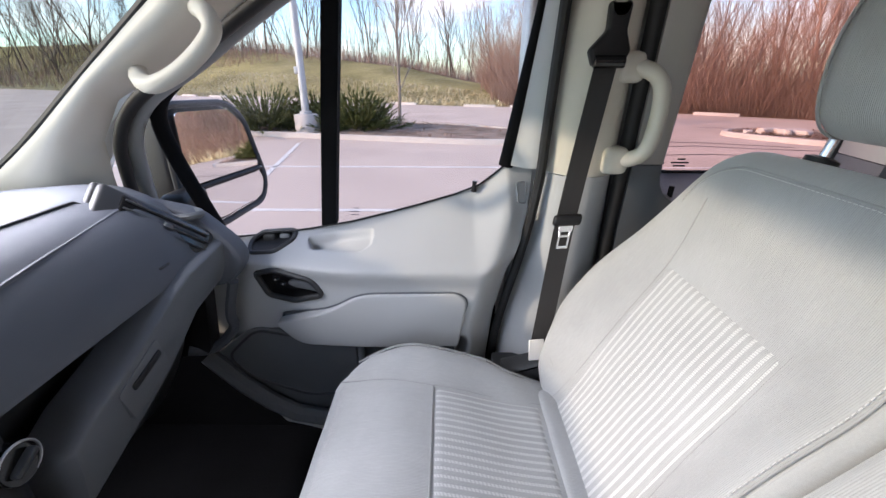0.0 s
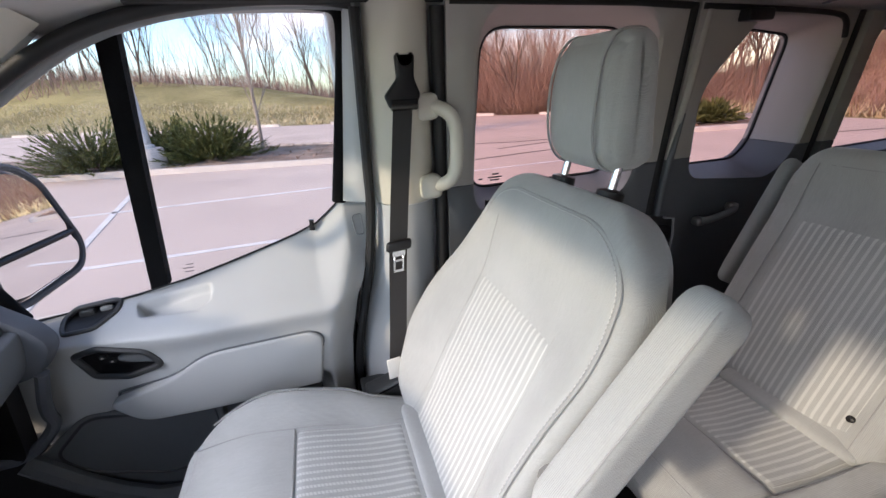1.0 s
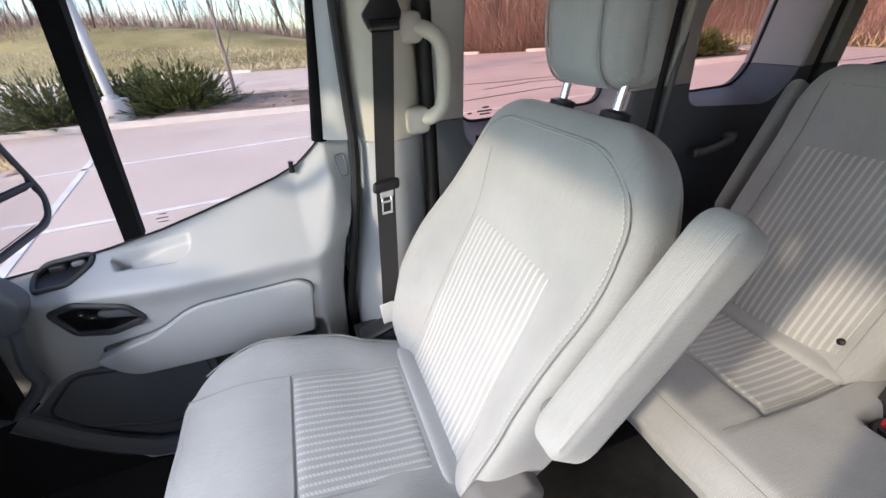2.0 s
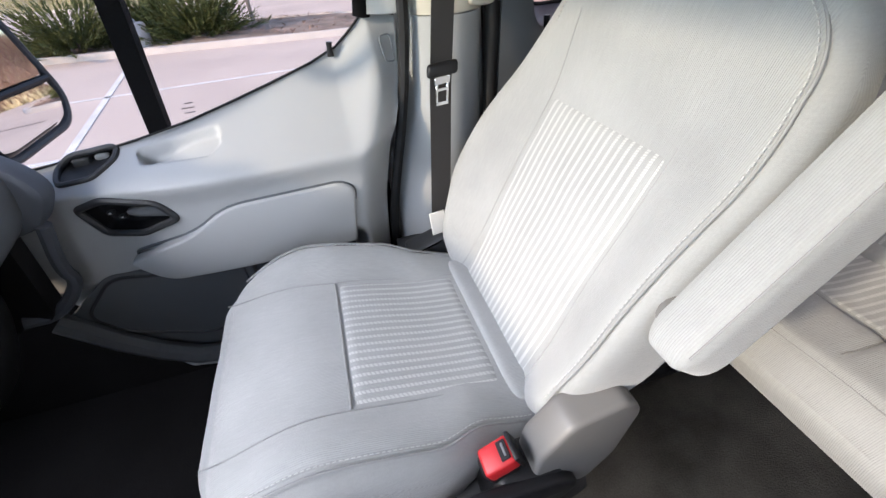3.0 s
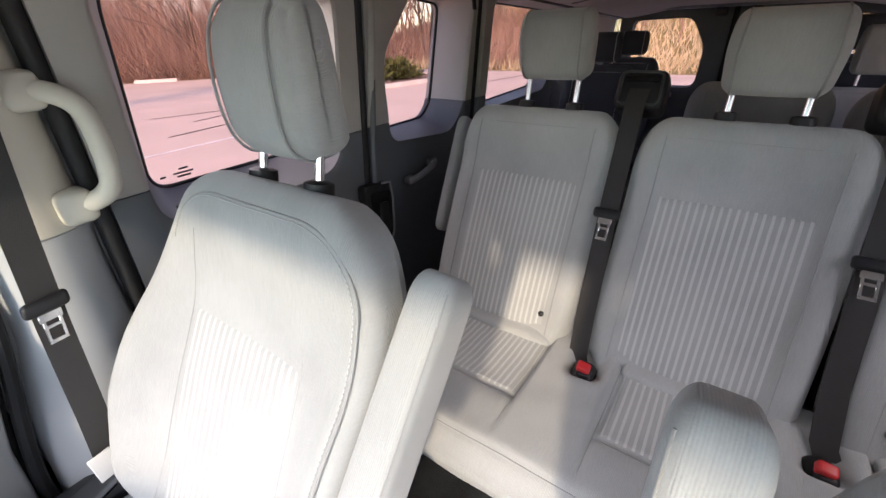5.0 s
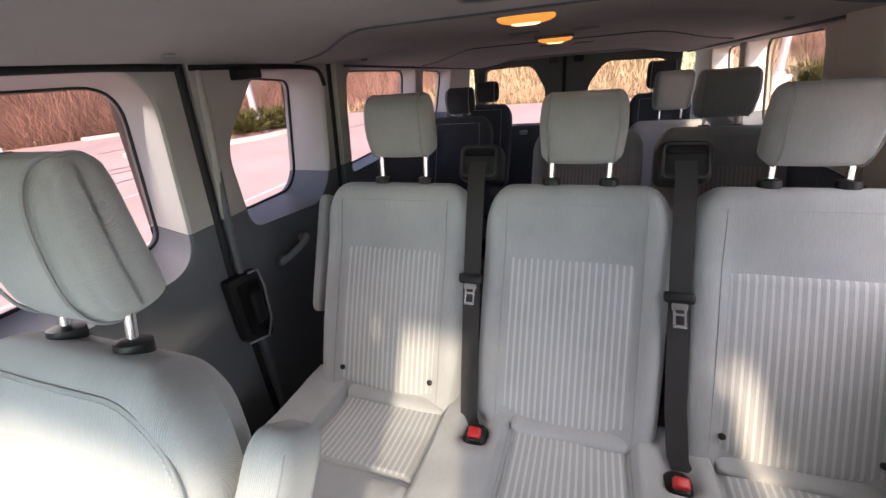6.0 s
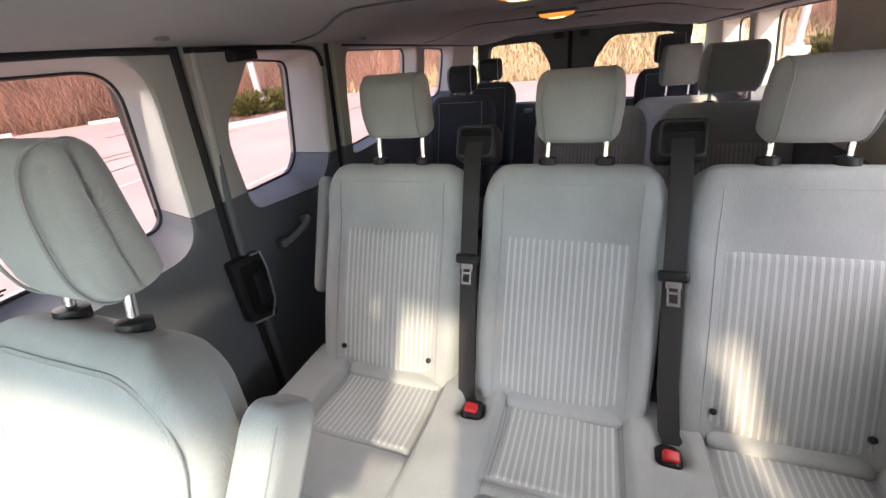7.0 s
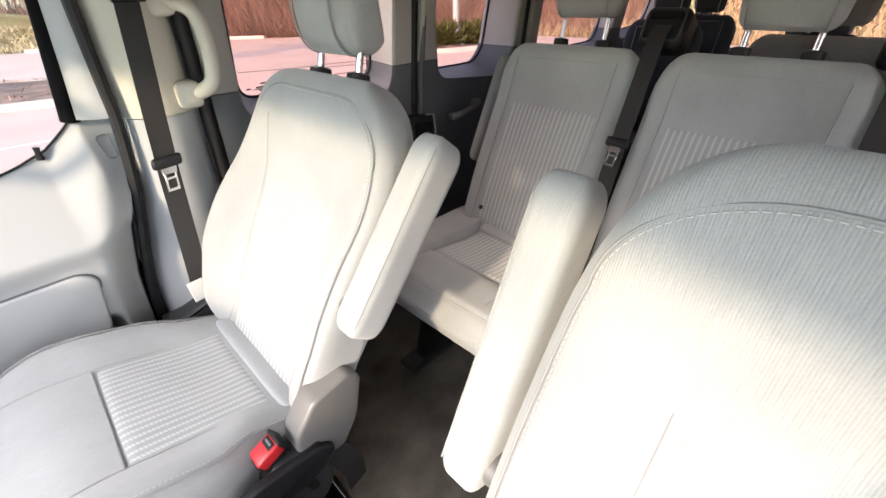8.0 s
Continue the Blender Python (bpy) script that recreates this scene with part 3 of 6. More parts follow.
def dome_lamp(x, y):
    z = ceil_pt(x, y).z
    e = thing("ceiling_lamp", (x, y, z), "glowing amber courtesy lamp on the headliner", "ceiling lamp", "courtesy lamps")
    part("bezel", rbox((x, y, z - 0.004), (0.095, 0.14, 0.010), 0.004), TRIM_MID, e)
    part("lens", soft_box((0.040, 0.062, 0.012), (0.03, 0.04, 0.012), 8, lambda p, u: Vector((x, y, z - 0.012)) + p), LAMP, e, "glowing amber lens")
    part("bulb", soft_box((0.020, 0.032, 0.006), (0.014, 0.02, 0.005), 6, lambda p, u: Vector((x, y, z - 0.0215)) + p), LAMP_CORE, e, "bright bulb behind the lens")


def round_vent(x, y):
    z = ceil_pt(x, y).z
    e = thing("ceiling_vent", (x, y, z), "round grey air vent in the headliner", "air vent", "ceiling vents")
    ring = [(x + 0.040 * math.cos(t), y + 0.045 * math.sin(t), z + 0.001) for t in steps(0, 2 * math.pi, 24)[:-1]]
    part("ring", tube(ring, 0.005, 8, closed=True), TRIM_MID, e)
    part("louvre_disc", prism([(x + 0.037 * math.cos(t), y + 0.042 * math.sin(t)) for t in steps(0, 2 * math.pi, 24)[:-1]], "z", z - 0.002, z + 0.004), CHARCOAL, e)


for x in (1.34, 2.08):
    dome_lamp(x, 0.05)
for x, y in ((1.10, 0.08), (1.14, -0.08), (1.84, 0.13), (1.90, -0.06), (2.6, 0.12), (2.6, -0.04)):
    round_vent(x, y)
for x in (0.98, 1.75):
    for s in (1, -1):
        tagged(obj("screw_cap", rbox((x, MID + s * 0.62, ceil_pt(x, MID + s * 0.62).z - 0.003), (0.02, 0.02, 0.008), 0.003), TRIM_MID), "small grey plug in the headliner", "screw cap", "headliner plugs")

# ---------------------------------------------------------------- cab: front doors, pillars, dashboard
SILL = [(-0.66, 1.345), (-0.46, 1.350), (-0.21, 1.384), (-0.04, 1.428), (0.126, 1.478), (0.175, 1.515), (0.205, 1.543), (0.262, 1.530)]
RECESS = rounded([(-0.272, 1.362), (-0.258, 1.349), (-0.135, 1.354), (-0.110, 1.368), (-0.114, 1.388), (-0.255, 1.366)], 0.006, 3)
HANDLE = rounded([(-0.388, 1.297), (-0.335, 1.312), (-0.25, 1.292), (-0.226, 1.253), (-0.30, 1.229), (-0.365, 1.238)], 0.012, 4)
SWITCH = rounded([(-0.418, 1.349), (-0.39, 1.368), (-0.312, 1.374), (-0.308, 1.358), (-0.345, 1.340), (-0.405, 1.336)], 0.010, 4)
MAP = rounded([(-0.344, 1.188), (-0.206, 1.220), (-0.138, 1.264), (0.085, 1.268), (0.112, 1.250), (0.092, 1.123), (-0.13, 1.118), (-0.290, 1.128)], [0.02, 0.04, 0.04, 0.02, 0.02, 0.01, 0.1, 0.03], 5)


DOOR_END = [(0.80, 0.160), (1.04, 0.164), (1.19, 0.178), (1.31, 0.206), (1.38, 0.234), (1.44, 0.248), (1.53, 0.262)]


def door_face(x, z):
    """The door trim's inner face, before its recesses."""
    sill, end = lerp_at(SILL, x), lerp_at(DOOR_END, z)
    face = 0.778 + 0.045 * smoothstep(-0.12, -0.42, x) + 0.052 * smoothstep(end - 0.075, end + 0.004, x) ** 1.6
    shoulder = 1.318 - 0.005 * x + 0.03 * smoothstep(0.12, 0.24, x)
    t = max(0.0, min(1.0, (z - shoulder) / max(0.02, sill - 0.004 - shoulder)))
    y = face + (0.903 - face) * (t ** 1.5 * 0.75 + 0.25 * smoothstep(0, 1, t))
    y -= 0.012 * math.exp(-((z - shoulder) / 0.03) ** 2)
    y += 0.048 * smoothstep(1.155, 1.115, z + 0.03 * smoothstep(-0.3, -0.5, x)) * smoothstep(0.125, 0.09, x)
    y -= 0.05 * smoothstep(0.92, 0.84, z)
    return y


def door_y(x, z):
    y = door_face(x, z)
    if -0.43 < x < -0.20:
        y += 0.034 * smoothstep(-0.001, 0.012, inside(HANDLE, x, z)) + 0.016 * smoothstep(-0.001, 0.007, inside(SWITCH, x, z))
    return y


def skirt_z(x):
    """The lower edge of the door's trim, over the black step."""
    return lerp_at([(-0.66, 1.16), (-0.54, 1.075), (-0.44, 0.93), (-0.345, 0.83), (0.1, 0.80), (0.27, 0.80)], x)


def front_door(name, s, label):
    e = thing(name, side((-0.2, 0.92, 0.62), s), label, "van door", kind="structure")
    us, vs = steps(-0.655, 0.262, 200), [0.45 * k / 110 for k in range(110)] + [0.45 + 0.55 * k / 60 for k in range(61)]

    def skin(x, v):
        u = min(x, 0.262)
        sill = lerp_at(SILL, u)
        z = sill - v * (sill - skirt_z(u))
        end = lerp_at(DOOR_END, z)
        xx = -0.655 + (u + 0.655) * (end + 0.655) / 0.917
        if x > 0.262:
            return Vector((end + 0.003 - 0.5 * (x - 0.264), door_y(end, z) + 0.012 + 9.0 * (x - 0.264), z))
        dip = (0.016 + 0.016 * smoothstep(-0.15, -0.27, xx)) * smoothstep(-0.001, 0.005, inside(RECESS, xx, z)) if -0.29 < xx < -0.09 and z > 1.34 else 0.0
        return Vector((xx, door_y(xx, z) + 0.35 * dip, z - dip))

    part("trim_panel", flip(sheet(us + [0.264, 0.270], vs, skin), s), DOOR_GREY, e, "moulded light grey door trim", sharp=60)
    # added plate closing the gap below the trim, its near-black standing for shade
    part("step_well", flip(prism([(-1.15, 1.30), (-0.60, 1.30), (-0.50, 1.22), (0.20, 1.22), (0.20, 0.60), (-1.15, 0.60)], "y", 0.93, 0.96), s), MAT_BLACK, e, "filler plate under the door trim, near-black for shade")
    part("outer_skin", flip(sheet(steps(-0.66, 0.27, 12), steps(0.0, 1.0, 8), lambda x, v: Vector((x, 0.935 + 0.065 * smoothstep(0, 0.3, v), lerp_at(SILL, x) - 0.012 - v * 0.9))), s), PAINT, e)
    part("sill_cap", flip(sheet(steps(-0.66, 0.262, 40), (0.0, 1.0), lambda x, v: Vector((x, 0.900 + 0.024 * v, lerp_at(SILL, x) - 0.002 * v - 0.001))), s), RUBBER, e)
    part("sill_seal", flip(tube([(x, 0.904, z + 0.001) for x, z in SILL], 0.0026, 6, smooth_steps=1), s), RUBBER, e)
    groove = [(x, door_y(x, z) - 0.001, z) for x, z in MAP]
    part("map_panel", flip(prism(MAP, "y", 0.768, 0.80, 0.006, 3), s), DOOR_GREY, e, "raised pale insert panel")
    # dark cord round the insert, painting the shade in its groove
    part("groove_shade", flip(tube(groove, 0.0034, 6, closed=True), s), TRIM_DARK, e)
    # the trim's own grey plastic, coloured darker for the shade low on the door
    part("lower_pocket", flip(prism(rounded([(-0.56, 1.04), (-0.42, 1.145), (-0.30, 1.128), (0.085, 1.124), (0.085, 0.90), (-0.32, 0.86), (-0.50, 0.96)], 0.03), "y", 0.815, 0.832, 0.006), s), TRIM_DARK, e, "bottle pocket and speaker cover, darkened for shade")
    part("speaker_rim", flip(tube([(x, 0.816, z) for x, z in rounded([(-0.50, 1.055), (-0.415, 1.138), (-0.315, 1.118), (-0.165, 1.115), (-0.165, 0.945), (-0.30, 0.93), (-0.45, 0.99)], 0.03)], 0.004, 8, closed=True), s), CHARCOAL, e)
    part("pocket_divider", flip(rbox((-0.15, 0.806, 1.02), (0.016, 0.03, 0.20), 0.006), s), TRIM_DARK, e)
    part("pocket_lip", flip(tube([(-0.54, 0.80, 1.07), (-0.43, 0.79, 0.955), (-0.30, 0.785, 0.875), (0.10, 0.785, 0.86)], 0.022, 8, smooth_steps=1), s), TRIM_DARK, e)
    # handle and window switch
    hb = part("handle_bezel", flip(tube([(x, door_y(x, z) - 0.002, z) for x, z in HANDLE], 0.007, 8, closed=True), s), CHARCOAL, e, "dark handle surround")
    part("handle_well", flip(sheet(steps(0, 1, 24), range(len(HANDLE) + 1), lambda u, i: well_pt(HANDLE, (-0.305, 1.272), u, i)), s), BLACK, hb, "black hollow behind the lever")
    part("pull_lever", flip(soft_box((0.042, 0.010, 0.014), (0.02, 0.008, 0.010), 8, lambda p, u: Vector((-0.270 + p.x, door_face(-0.27, 1.275) + 0.010 + p.y - 0.006 * u[0], 1.272 + p.z * (0.9 + 0.35 * u[0]) - 0.002 * u[0]))), s), TRIM_DARK, hb, "satin grey pull lever")
    for q in ((-0.352, door_face(-0.35, 1.265) + 0.026, 1.268), (-0.335, door_face(-0.335, 1.255) + 0.026, 1.257)):
        part("lock_button", flip(rbox(q, (0.014, 0.012, 0.008), 0.003), s), CHARCOAL, hb)
        part("lock_mark", flip(rbox((q[0], q[1] - 0.0065, q[2]), (0.004, 0.001, 0.003), 0), s), PAPER, hb, smooth=False)
    sb = part("switch_bezel", flip(tube([(x, door_y(x, z) - 0.002, z) for x, z in SWITCH], 0.006, 8, closed=True), s), CHARCOAL, e, "dark window switch surround")
    part("switch_well", flip(sheet(steps(0, 1, 16), range(len(SWITCH) + 1), lambda u, i: well_pt(SWITCH, (-0.362, 1.355), u, i)), s), BLACK, sb)
    part("window_switch", flip(soft_box((0.016, 0.010, 0.010), (0.008, 0.006, 0.006), 6, lambda p, u: Vector((-0.375, door_face(-0.375, 1.354) + 0.010, 1.354)) + p), s), CHARCOAL, sb)
    # the rocker's highlight is put in as a paler grey than the switch
    part("switch_cap", flip(soft_box((0.013, 0.006, 0.006), (0.008, 0.004, 0.004), 6, lambda p, u: Vector((-0.338, door_face(-0.338, 1.358) + 0.010, 1.358)) + p), s), TRIM_MID, sb, "switch rocker in the grey of its highlight")
    part("knob", flip(tube([(0.126, 0.893, 1.475), (0.127, 0.892, 1.492), (0.128, 0.892, 1.500)], [0.007, 0.005, 0.006], 10), s), BLACK, e, "black lock peg")
    part("speaker_mark", flip(tube([(x, door_y(x, z) - 0.001, z) for x, z in rounded([(0.222, 1.500), (0.245, 1.502), (0.246, 1.455), (0.226, 1.458)], 0.008)], 0.0015, 5, closed=True), s), TRIM_MID, e)
    # window frame, divider bar and glass
    frame_line = [(0.199, 1.535), (0.205, 1.57), (0.233, 1.738), (0.259, 1.895), (0.254, 1.937), (0.221, 1.951), (0.109, 1.952), (-0.012, 1.945), (-0.128, 1.926), (-0.20, 1.900), (-0.271, 1.866), (-0.343, 1.824), (-0.43, 1.770), (-0.512, 1.715), (-0.560, 1.675), (-0.576, 1.62), (-0.555, 1.52), (-0.50, 1.352)]
    part("window_frame", flip(tube([(x, lean(0.915, z), z) for x, z in frame_line], 0.017, 12, smooth_steps=2), s), MAT_BLACK, e, "black window surround")
    bar = ribbon([(-0.156, lean(0.918, 1.92), 1.92), (-0.192, lean(0.918, 1.66), 1.66), (-0.2275, lean(0.918, 1.384), 1.384)], 0.036, 0.03, (1, 0, 0.1))
    part("divider_bar", flip(bar, s), MAT_BLACK, e, "black upright window bar", smooth=False)
    outline = [(x, z) for x, z in frame_line] + [(-0.21, 1.36), (0.126, 1.455)]
    pane("pane", outline, 0.925, s, GLASS_CLEAR, e)
    return e


def well_pt(outline, c, u, i):
    """A place on the lining of a recess, from its middle (u = 0) to its rim."""
    x, z = outline[i % len(outline)]
    px, pz = c[0] + (x - c[0]) * u, c[1] + (z - c[1]) * u
    return Vector((px, door_y(px, pz) - 0.0022, pz))


door_1 = front_door("door_1", 1, "light grey front passenger door trim with a dark handle")
door_6 = front_door("door_6", -1, "light grey driver's door trim with a dark handle")
# small grey print on the window glass
for x, z, w in ((-0.165, 1.415, 0.030), (-0.160, 1.424, 0.018), (-0.165, 1.406, 0.024)):
    part("glass_print", rbox((x, lean(0.924, z), z), (w * 0.8, 0.001, 0.0016), 0), INK, door_1, smooth=False)
for x, z, w in ((0.605, 1.525, 0.012), (0.65, 1.527, 0.045), (0.65, 1.519, 0.03), (0.652, 1.536, 0.02)):
    part("glass_print", rbox((x, lean(1.0, z), z), (w, 0.001, 0.004), 0), INK, door_2, smooth=False)


def b_pillar(s):
    e = thing("pillar", side((0.34, 0.85, FLOOR), s), "cream upper and grey lower door pillar trim", "pillar", kind="structure")
    left = [(0.66, 0.19), (1.04, 0.196), (1.18, 0.214), (1.36, 0.262), (1.52, 0.285), (1.62, 0.284), (1.95, 0.292)]

    def face(v, z, off=0.0):
        x0, x1 = lerp_at(left, z), 0.425
        x = x0 + (x1 - x0) * v
        y = 0.862 - (0.062 if s > 0 else 0.03) * math.sin(math.pi * min(1, max(0, v))) ** 0.55 - 0.03 * smoothstep(1.3, 0.9, z)
        return Vector((x, lean(y, z) + 0.012, z))

    us = steps(0, 1, 24)
    part("upper_trim", flip(sheet(us, steps(1.532, 1.955, 30), face), s), CREAM, e, "cream upper pillar trim")
    # a darker grey on the driver's side than on the passenger's
    part("lower_trim", flip(sheet(us, steps(0.66, 1.530, 40), face), s), TRIM_MID if s < 0 else DOOR_GREY, e, "grey lower pillar trim")
    seal = [(0.205, 0.845, 0.70), (0.178, 0.84, 1.04), (0.196, 0.835, 1.18), (0.243, 0.838, 1.36), (0.268, 0.842, 1.52), (0.268, 0.832, 1.62), (0.276, 0.80, 1.93)]
    part("door_seal", flip(tube(seal, 0.011, 8, smooth_steps=2), s), RUBBER, e)
    strip = sheet(steps(0, 1, 6), steps(1.538, 1.96, 16), lambda v, z: Vector(((0.205 + 0.13 * (z - 1.546)) * (1 - v) + (0.272 + 0.015 * (z - 1.5)) * v, lean(0.905 - 0.045 * v - 0.012 * math.sin(math.pi * v), z), z)))
    part("body_strip", flip(strip, s), DOOR_GREY, e, "pale grey door frame")
    part("door_jamb", flip(tube([(x - 0.022, y + 0.035, z) for x, y, z in seal[:4]], 0.012, 8, smooth_steps=2), s), RUBBER, e, "black door jamb seal")
    part("backing", flip(rbox((0.34, 0.96, 1.33), (0.22, 0.10, 1.30), 0.01), s), PAINT, e)
    if s > 0:
        part("step_ledge", rbox((0.235, 0.775, 1.062), (0.11, 0.09, 0.02), 0.006), CHARCOAL, e)
        g = part("grab_handle", tube([(0.392, 0.815, 1.742), (0.425, 0.785, 1.742), (0.452, 0.768, 1.725), (0.462, 0.765, 1.69), (0.460, 0.768, 1.62), (0.452, 0.775, 1.585), (0.425, 0.79, 1.568), (0.385, 0.82, 1.567)], 0.0155, 12, smooth_steps=2), CREAM, e, "cream grab handle")
        for c in ((0.405, 0.805, 1.742), (0.405, 0.808, 1.567)):
            part("mount", soft_box((0.026, 0.026, 0.028), (0.015, 0.015, 0.015), 6, lambda p, u: Vector(c) + p), CREAM, g)
    return e


pillar_r = b_pillar(1)
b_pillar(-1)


def a_pillar(s):
    e = thing("pillar", side((-0.62, 0.82, 1.35), s), "cream windscreen pillar trim with a grab handle", "pillar", kind="structure")
    shield = [(-1.06, 0.79, 1.42), (-0.80, 0.74, 1.556), (-0.712, 0.74, 1.620), (-0.58, 0.738, 1.727), (-0.434, 0.735, 1.839), (-0.335, 0.72, 1.915), (-0.30, 0.70, 1.95)]
    doorway = [(-0.66, 0.84, 1.30), (-0.655, 0.825, 1.52), (-0.643, 0.815, 1.600), (-0.585, 0.808, 1.678), (-0.47, 0.80, 1.735), (-0.36, 0.795, 1.808), (-0.22, 0.79, 1.905)]

    opening = doorway[:-1] + [(-0.22, 0.795, 1.893), (-0.08, 0.795, 1.932), (0.06, 0.795, 1.947), (0.20, 0.795, 1.948), (0.26, 0.795, 1.940)]

    def across(i, t):
        a, b = Vector(shield[i]), Vector(doorway[i])
        p = a.lerp(b, t)
        return p + Vector((0.02, -0.045, 0.0)) * math.sin(math.pi * t) ** 0.7

    rows = []
    for i in range(len(shield) - 1):
        for f in steps(0, 1, 5)[: None if i == len(shield) - 2 else -1]:
            rows.append((i, f))
    bm = sheet(rows, steps(0, 1, 14), lambda r, t: across(r[0], t).lerp(across(r[0] + 1, t), r[1]))
    part("trim_cover", flip(bm, s), CREAM, e, "cream moulded cover")
    part("windscreen_edge", flip(tube([Vector(p) + Vector((-0.005, 0.008, 0)) for p in shield], 0.010, 8, smooth_steps=1), s), RUBBER, e)
    part("door_seal", flip(tube([Vector(p) + Vector((0.012, 0.02, 0.0)) for p in opening], 0.013, 10, smooth_steps=2), s), RUBBER, e)
    part("jamb", flip(tube([Vector(p) + Vector((0.018, 0.055, 0.004)) for p in opening], 0.018, 10, smooth_steps=2), s), TRIM_MID, e, "grey door frame edge")
    part("outer_skin", flip(tube([Vector(a).lerp(Vector(b), 0.5) + Vector((-0.02, 0.09, 0)) for a, b in zip(shield, doorway)], 0.045, 8, smooth_steps=1), s), PAINT, e)
    part("grab_handle", flip(tube([(-0.375, 0.765, 1.832), (-0.345, 0.720, 1.826), (-0.318, 0.692, 1.812), (-0.310, 0.686, 1.790), (-0.335, 0.684, 1.761), (-0.380, 0.684, 1.728), (-0.425, 0.688, 1.709), (-0.452, 0.700, 1.710), (-0.480, 0.730, 1.722), (-0.50, 0.765, 1.732)], 0.0150, 12, smooth_steps=2), s), CREAM, e, "cream grab handle")
    return e


a_pillar(1)
a_pillar(-1)

# windscreen and the ledge ahead of it
e = thing("window_1", (-0.7, MID, 1.45), "large clear curved windscreen", "windscreen", kind="structure")
pn = part("pane", sheet(steps(-0.80, 0.80, 20), steps(0, 1, 10), lambda y, t: Vector((-1.10 + 0.78 * t + 0.10 * (y / 0.8) ** 2 * (1 - t), MID + y * (1 - 0.12 * t), 1.43 + 0.52 * t))), GLASS_SCREEN, e)
wp = thing("wiper", (-0.95, 0.6, 1.47), "black windscreen wiper arm", "wiper")
part("arm", tube([(-1.10, 0.30, 1.455), (-0.98, 0.60, 1.54), (-0.96, 0.66, 1.556)], 0.008, 6), CHARCOAL, wp)
part("blade", tube([(-1.07, 0.10, 1.49), (-0.99, 0.68, 1.55)], 0.006, 6), BLACK, wp)
tagged(obj("bonnet", sheet(steps(-2.1, -1.10, 10), steps(MID - 0.9, MID + 0.9, 16), lambda x, y: Vector((x, y, 1.38 - 0.30 * ((-1.1 - x)) ** 1.5 - 0.1 * ((y - MID) / 0.9) ** 4))), PAINT), "white van bonnet beyond the windscreen", "bonnet", kind="structure")

# dashboard
PROFILE = [(-1.12, 1.44), (-0.98, 1.495), (-0.80, 1.522), (-0.66, 1.537), (-0.57, 1.538), (-0.53, 1.528), (-0.49, 1.505), (-0.45, 1.45), (-0.425, 1.400), (-0.422, 1.385), (-0.435, 1.375),
           (-0.470, 1.355), (-0.480, 1.335), (-0.490, 1.31), (-0.50, 1.20), (-0.53, 1.12), (-0.58, 1.03), (-0.66, 0.95), (-0.80, 0.90), (-1.12, 0.88)]
dash = thing("dashboard", (-0.8, MID, 0.9), "blue-grey moulded dashboard with a glovebox and side vent", "dashboard")


def dash_sheet(lo, hi, y0, y1, push=0.0, drop=0.0):
    rows = PROFILE[lo:hi]
    ylist = steps(y0, y1, 24)

    def pt(y, i):
        x, z = rows[i]
        far = smoothstep(0.69, 0.80, y)
        fall = drop * max(0.0, 0.70 - y) * max(0.0, 1 - i / 3)
        return Vector((x - 0.05 * far - push, y, z - 0.03 * far - fall))

    bm = sheet(ylist, range(len(rows)), pt)
    bmesh.ops.subdivide_edges(bm, edges=list(bm.edges), cuts=1, smooth=0.6, use_grid_fill=True)
    return bm


part("top_pad", dash_sheet(0, 10, -0.80, 0.745), DASH, dash, "soft blue-grey upper pad")
part("middle_face", dash_sheet(9, 17, -0.80, 0.745, 0.012), CHARCOAL, dash, "charcoal recessed face below the pad")
FACE_TOP = [(0.30, 1.245), (0.318, 1.292), (0.369, 1.320), (0.457, 1.345), (0.564, 1.386), (0.62, 1.402), (0.745, 1.415)]
FACE_LOW = [(0.30, 1.19), (0.336, 1.198), (0.527, 1.258), (0.641, 1.318), (0.745, 1.335)]


def lower_face(y, t):
    top = lerp_at(FACE_TOP, y)
    low = lerp_at(FACE_LOW, y)
    if t < 0.2:
        f = t / 0.2
        x, z = -0.47 + 0.065 * math.sin(f * math.pi / 2), top - 0.012 * (1 - math.cos(f * math.pi / 2))
    elif t < 0.7:
        f = (t - 0.2) / 0.5
        x, z = -0.405 - 0.012 * f * f, top - 0.012 + (low - top + 0.012) * f
    else:
        f = (t - 0.7) / 0.3
        x, z = -0.417 - 0.22 * f ** 1.4, low - 0.10 * math.sin(f * math.pi / 2)
    return Vector((x - 0.06 * smoothstep(0.335, 0.30, y) ** 2, y, z))


part("lower_face", sheet(steps(0.30, 0.742, 50), steps(0, 1, 40), lower_face), DASH_LIGHT, dash, "light grey lower panel with a glovebox")
part("pad_seam", tube([(-0.545, y, 1.534) if y < 0.6 else (-0.545 + (y - 0.6) * 1.0, y, 1.534 - (y - 0.6) * 1.1) for y in steps(0.0, 0.71, 24)], 0.003, 6), BLACK, dash)
part("end_cap", prism(rounded([(-0.60, 1.50), (-0.46, 1.47), (-0.385, 1.40), (-0.368, 1.36), (-0.405, 1.305), (-0.47, 1.29), (-0.62, 1.29), (-0.66, 1.40)], 0.025), "y", 0.742, 0.79, 0.012), DASH, dash, "blue-grey end panel")
part("tray_pocket", prism(rounded([(-0.64, 1.30), (-0.47, 1.30), (-0.49, 1.12), (-0.60, 1.10)], 0.02), "y", 0.744, 0.785), BLACK, dash, "black open end pocket")
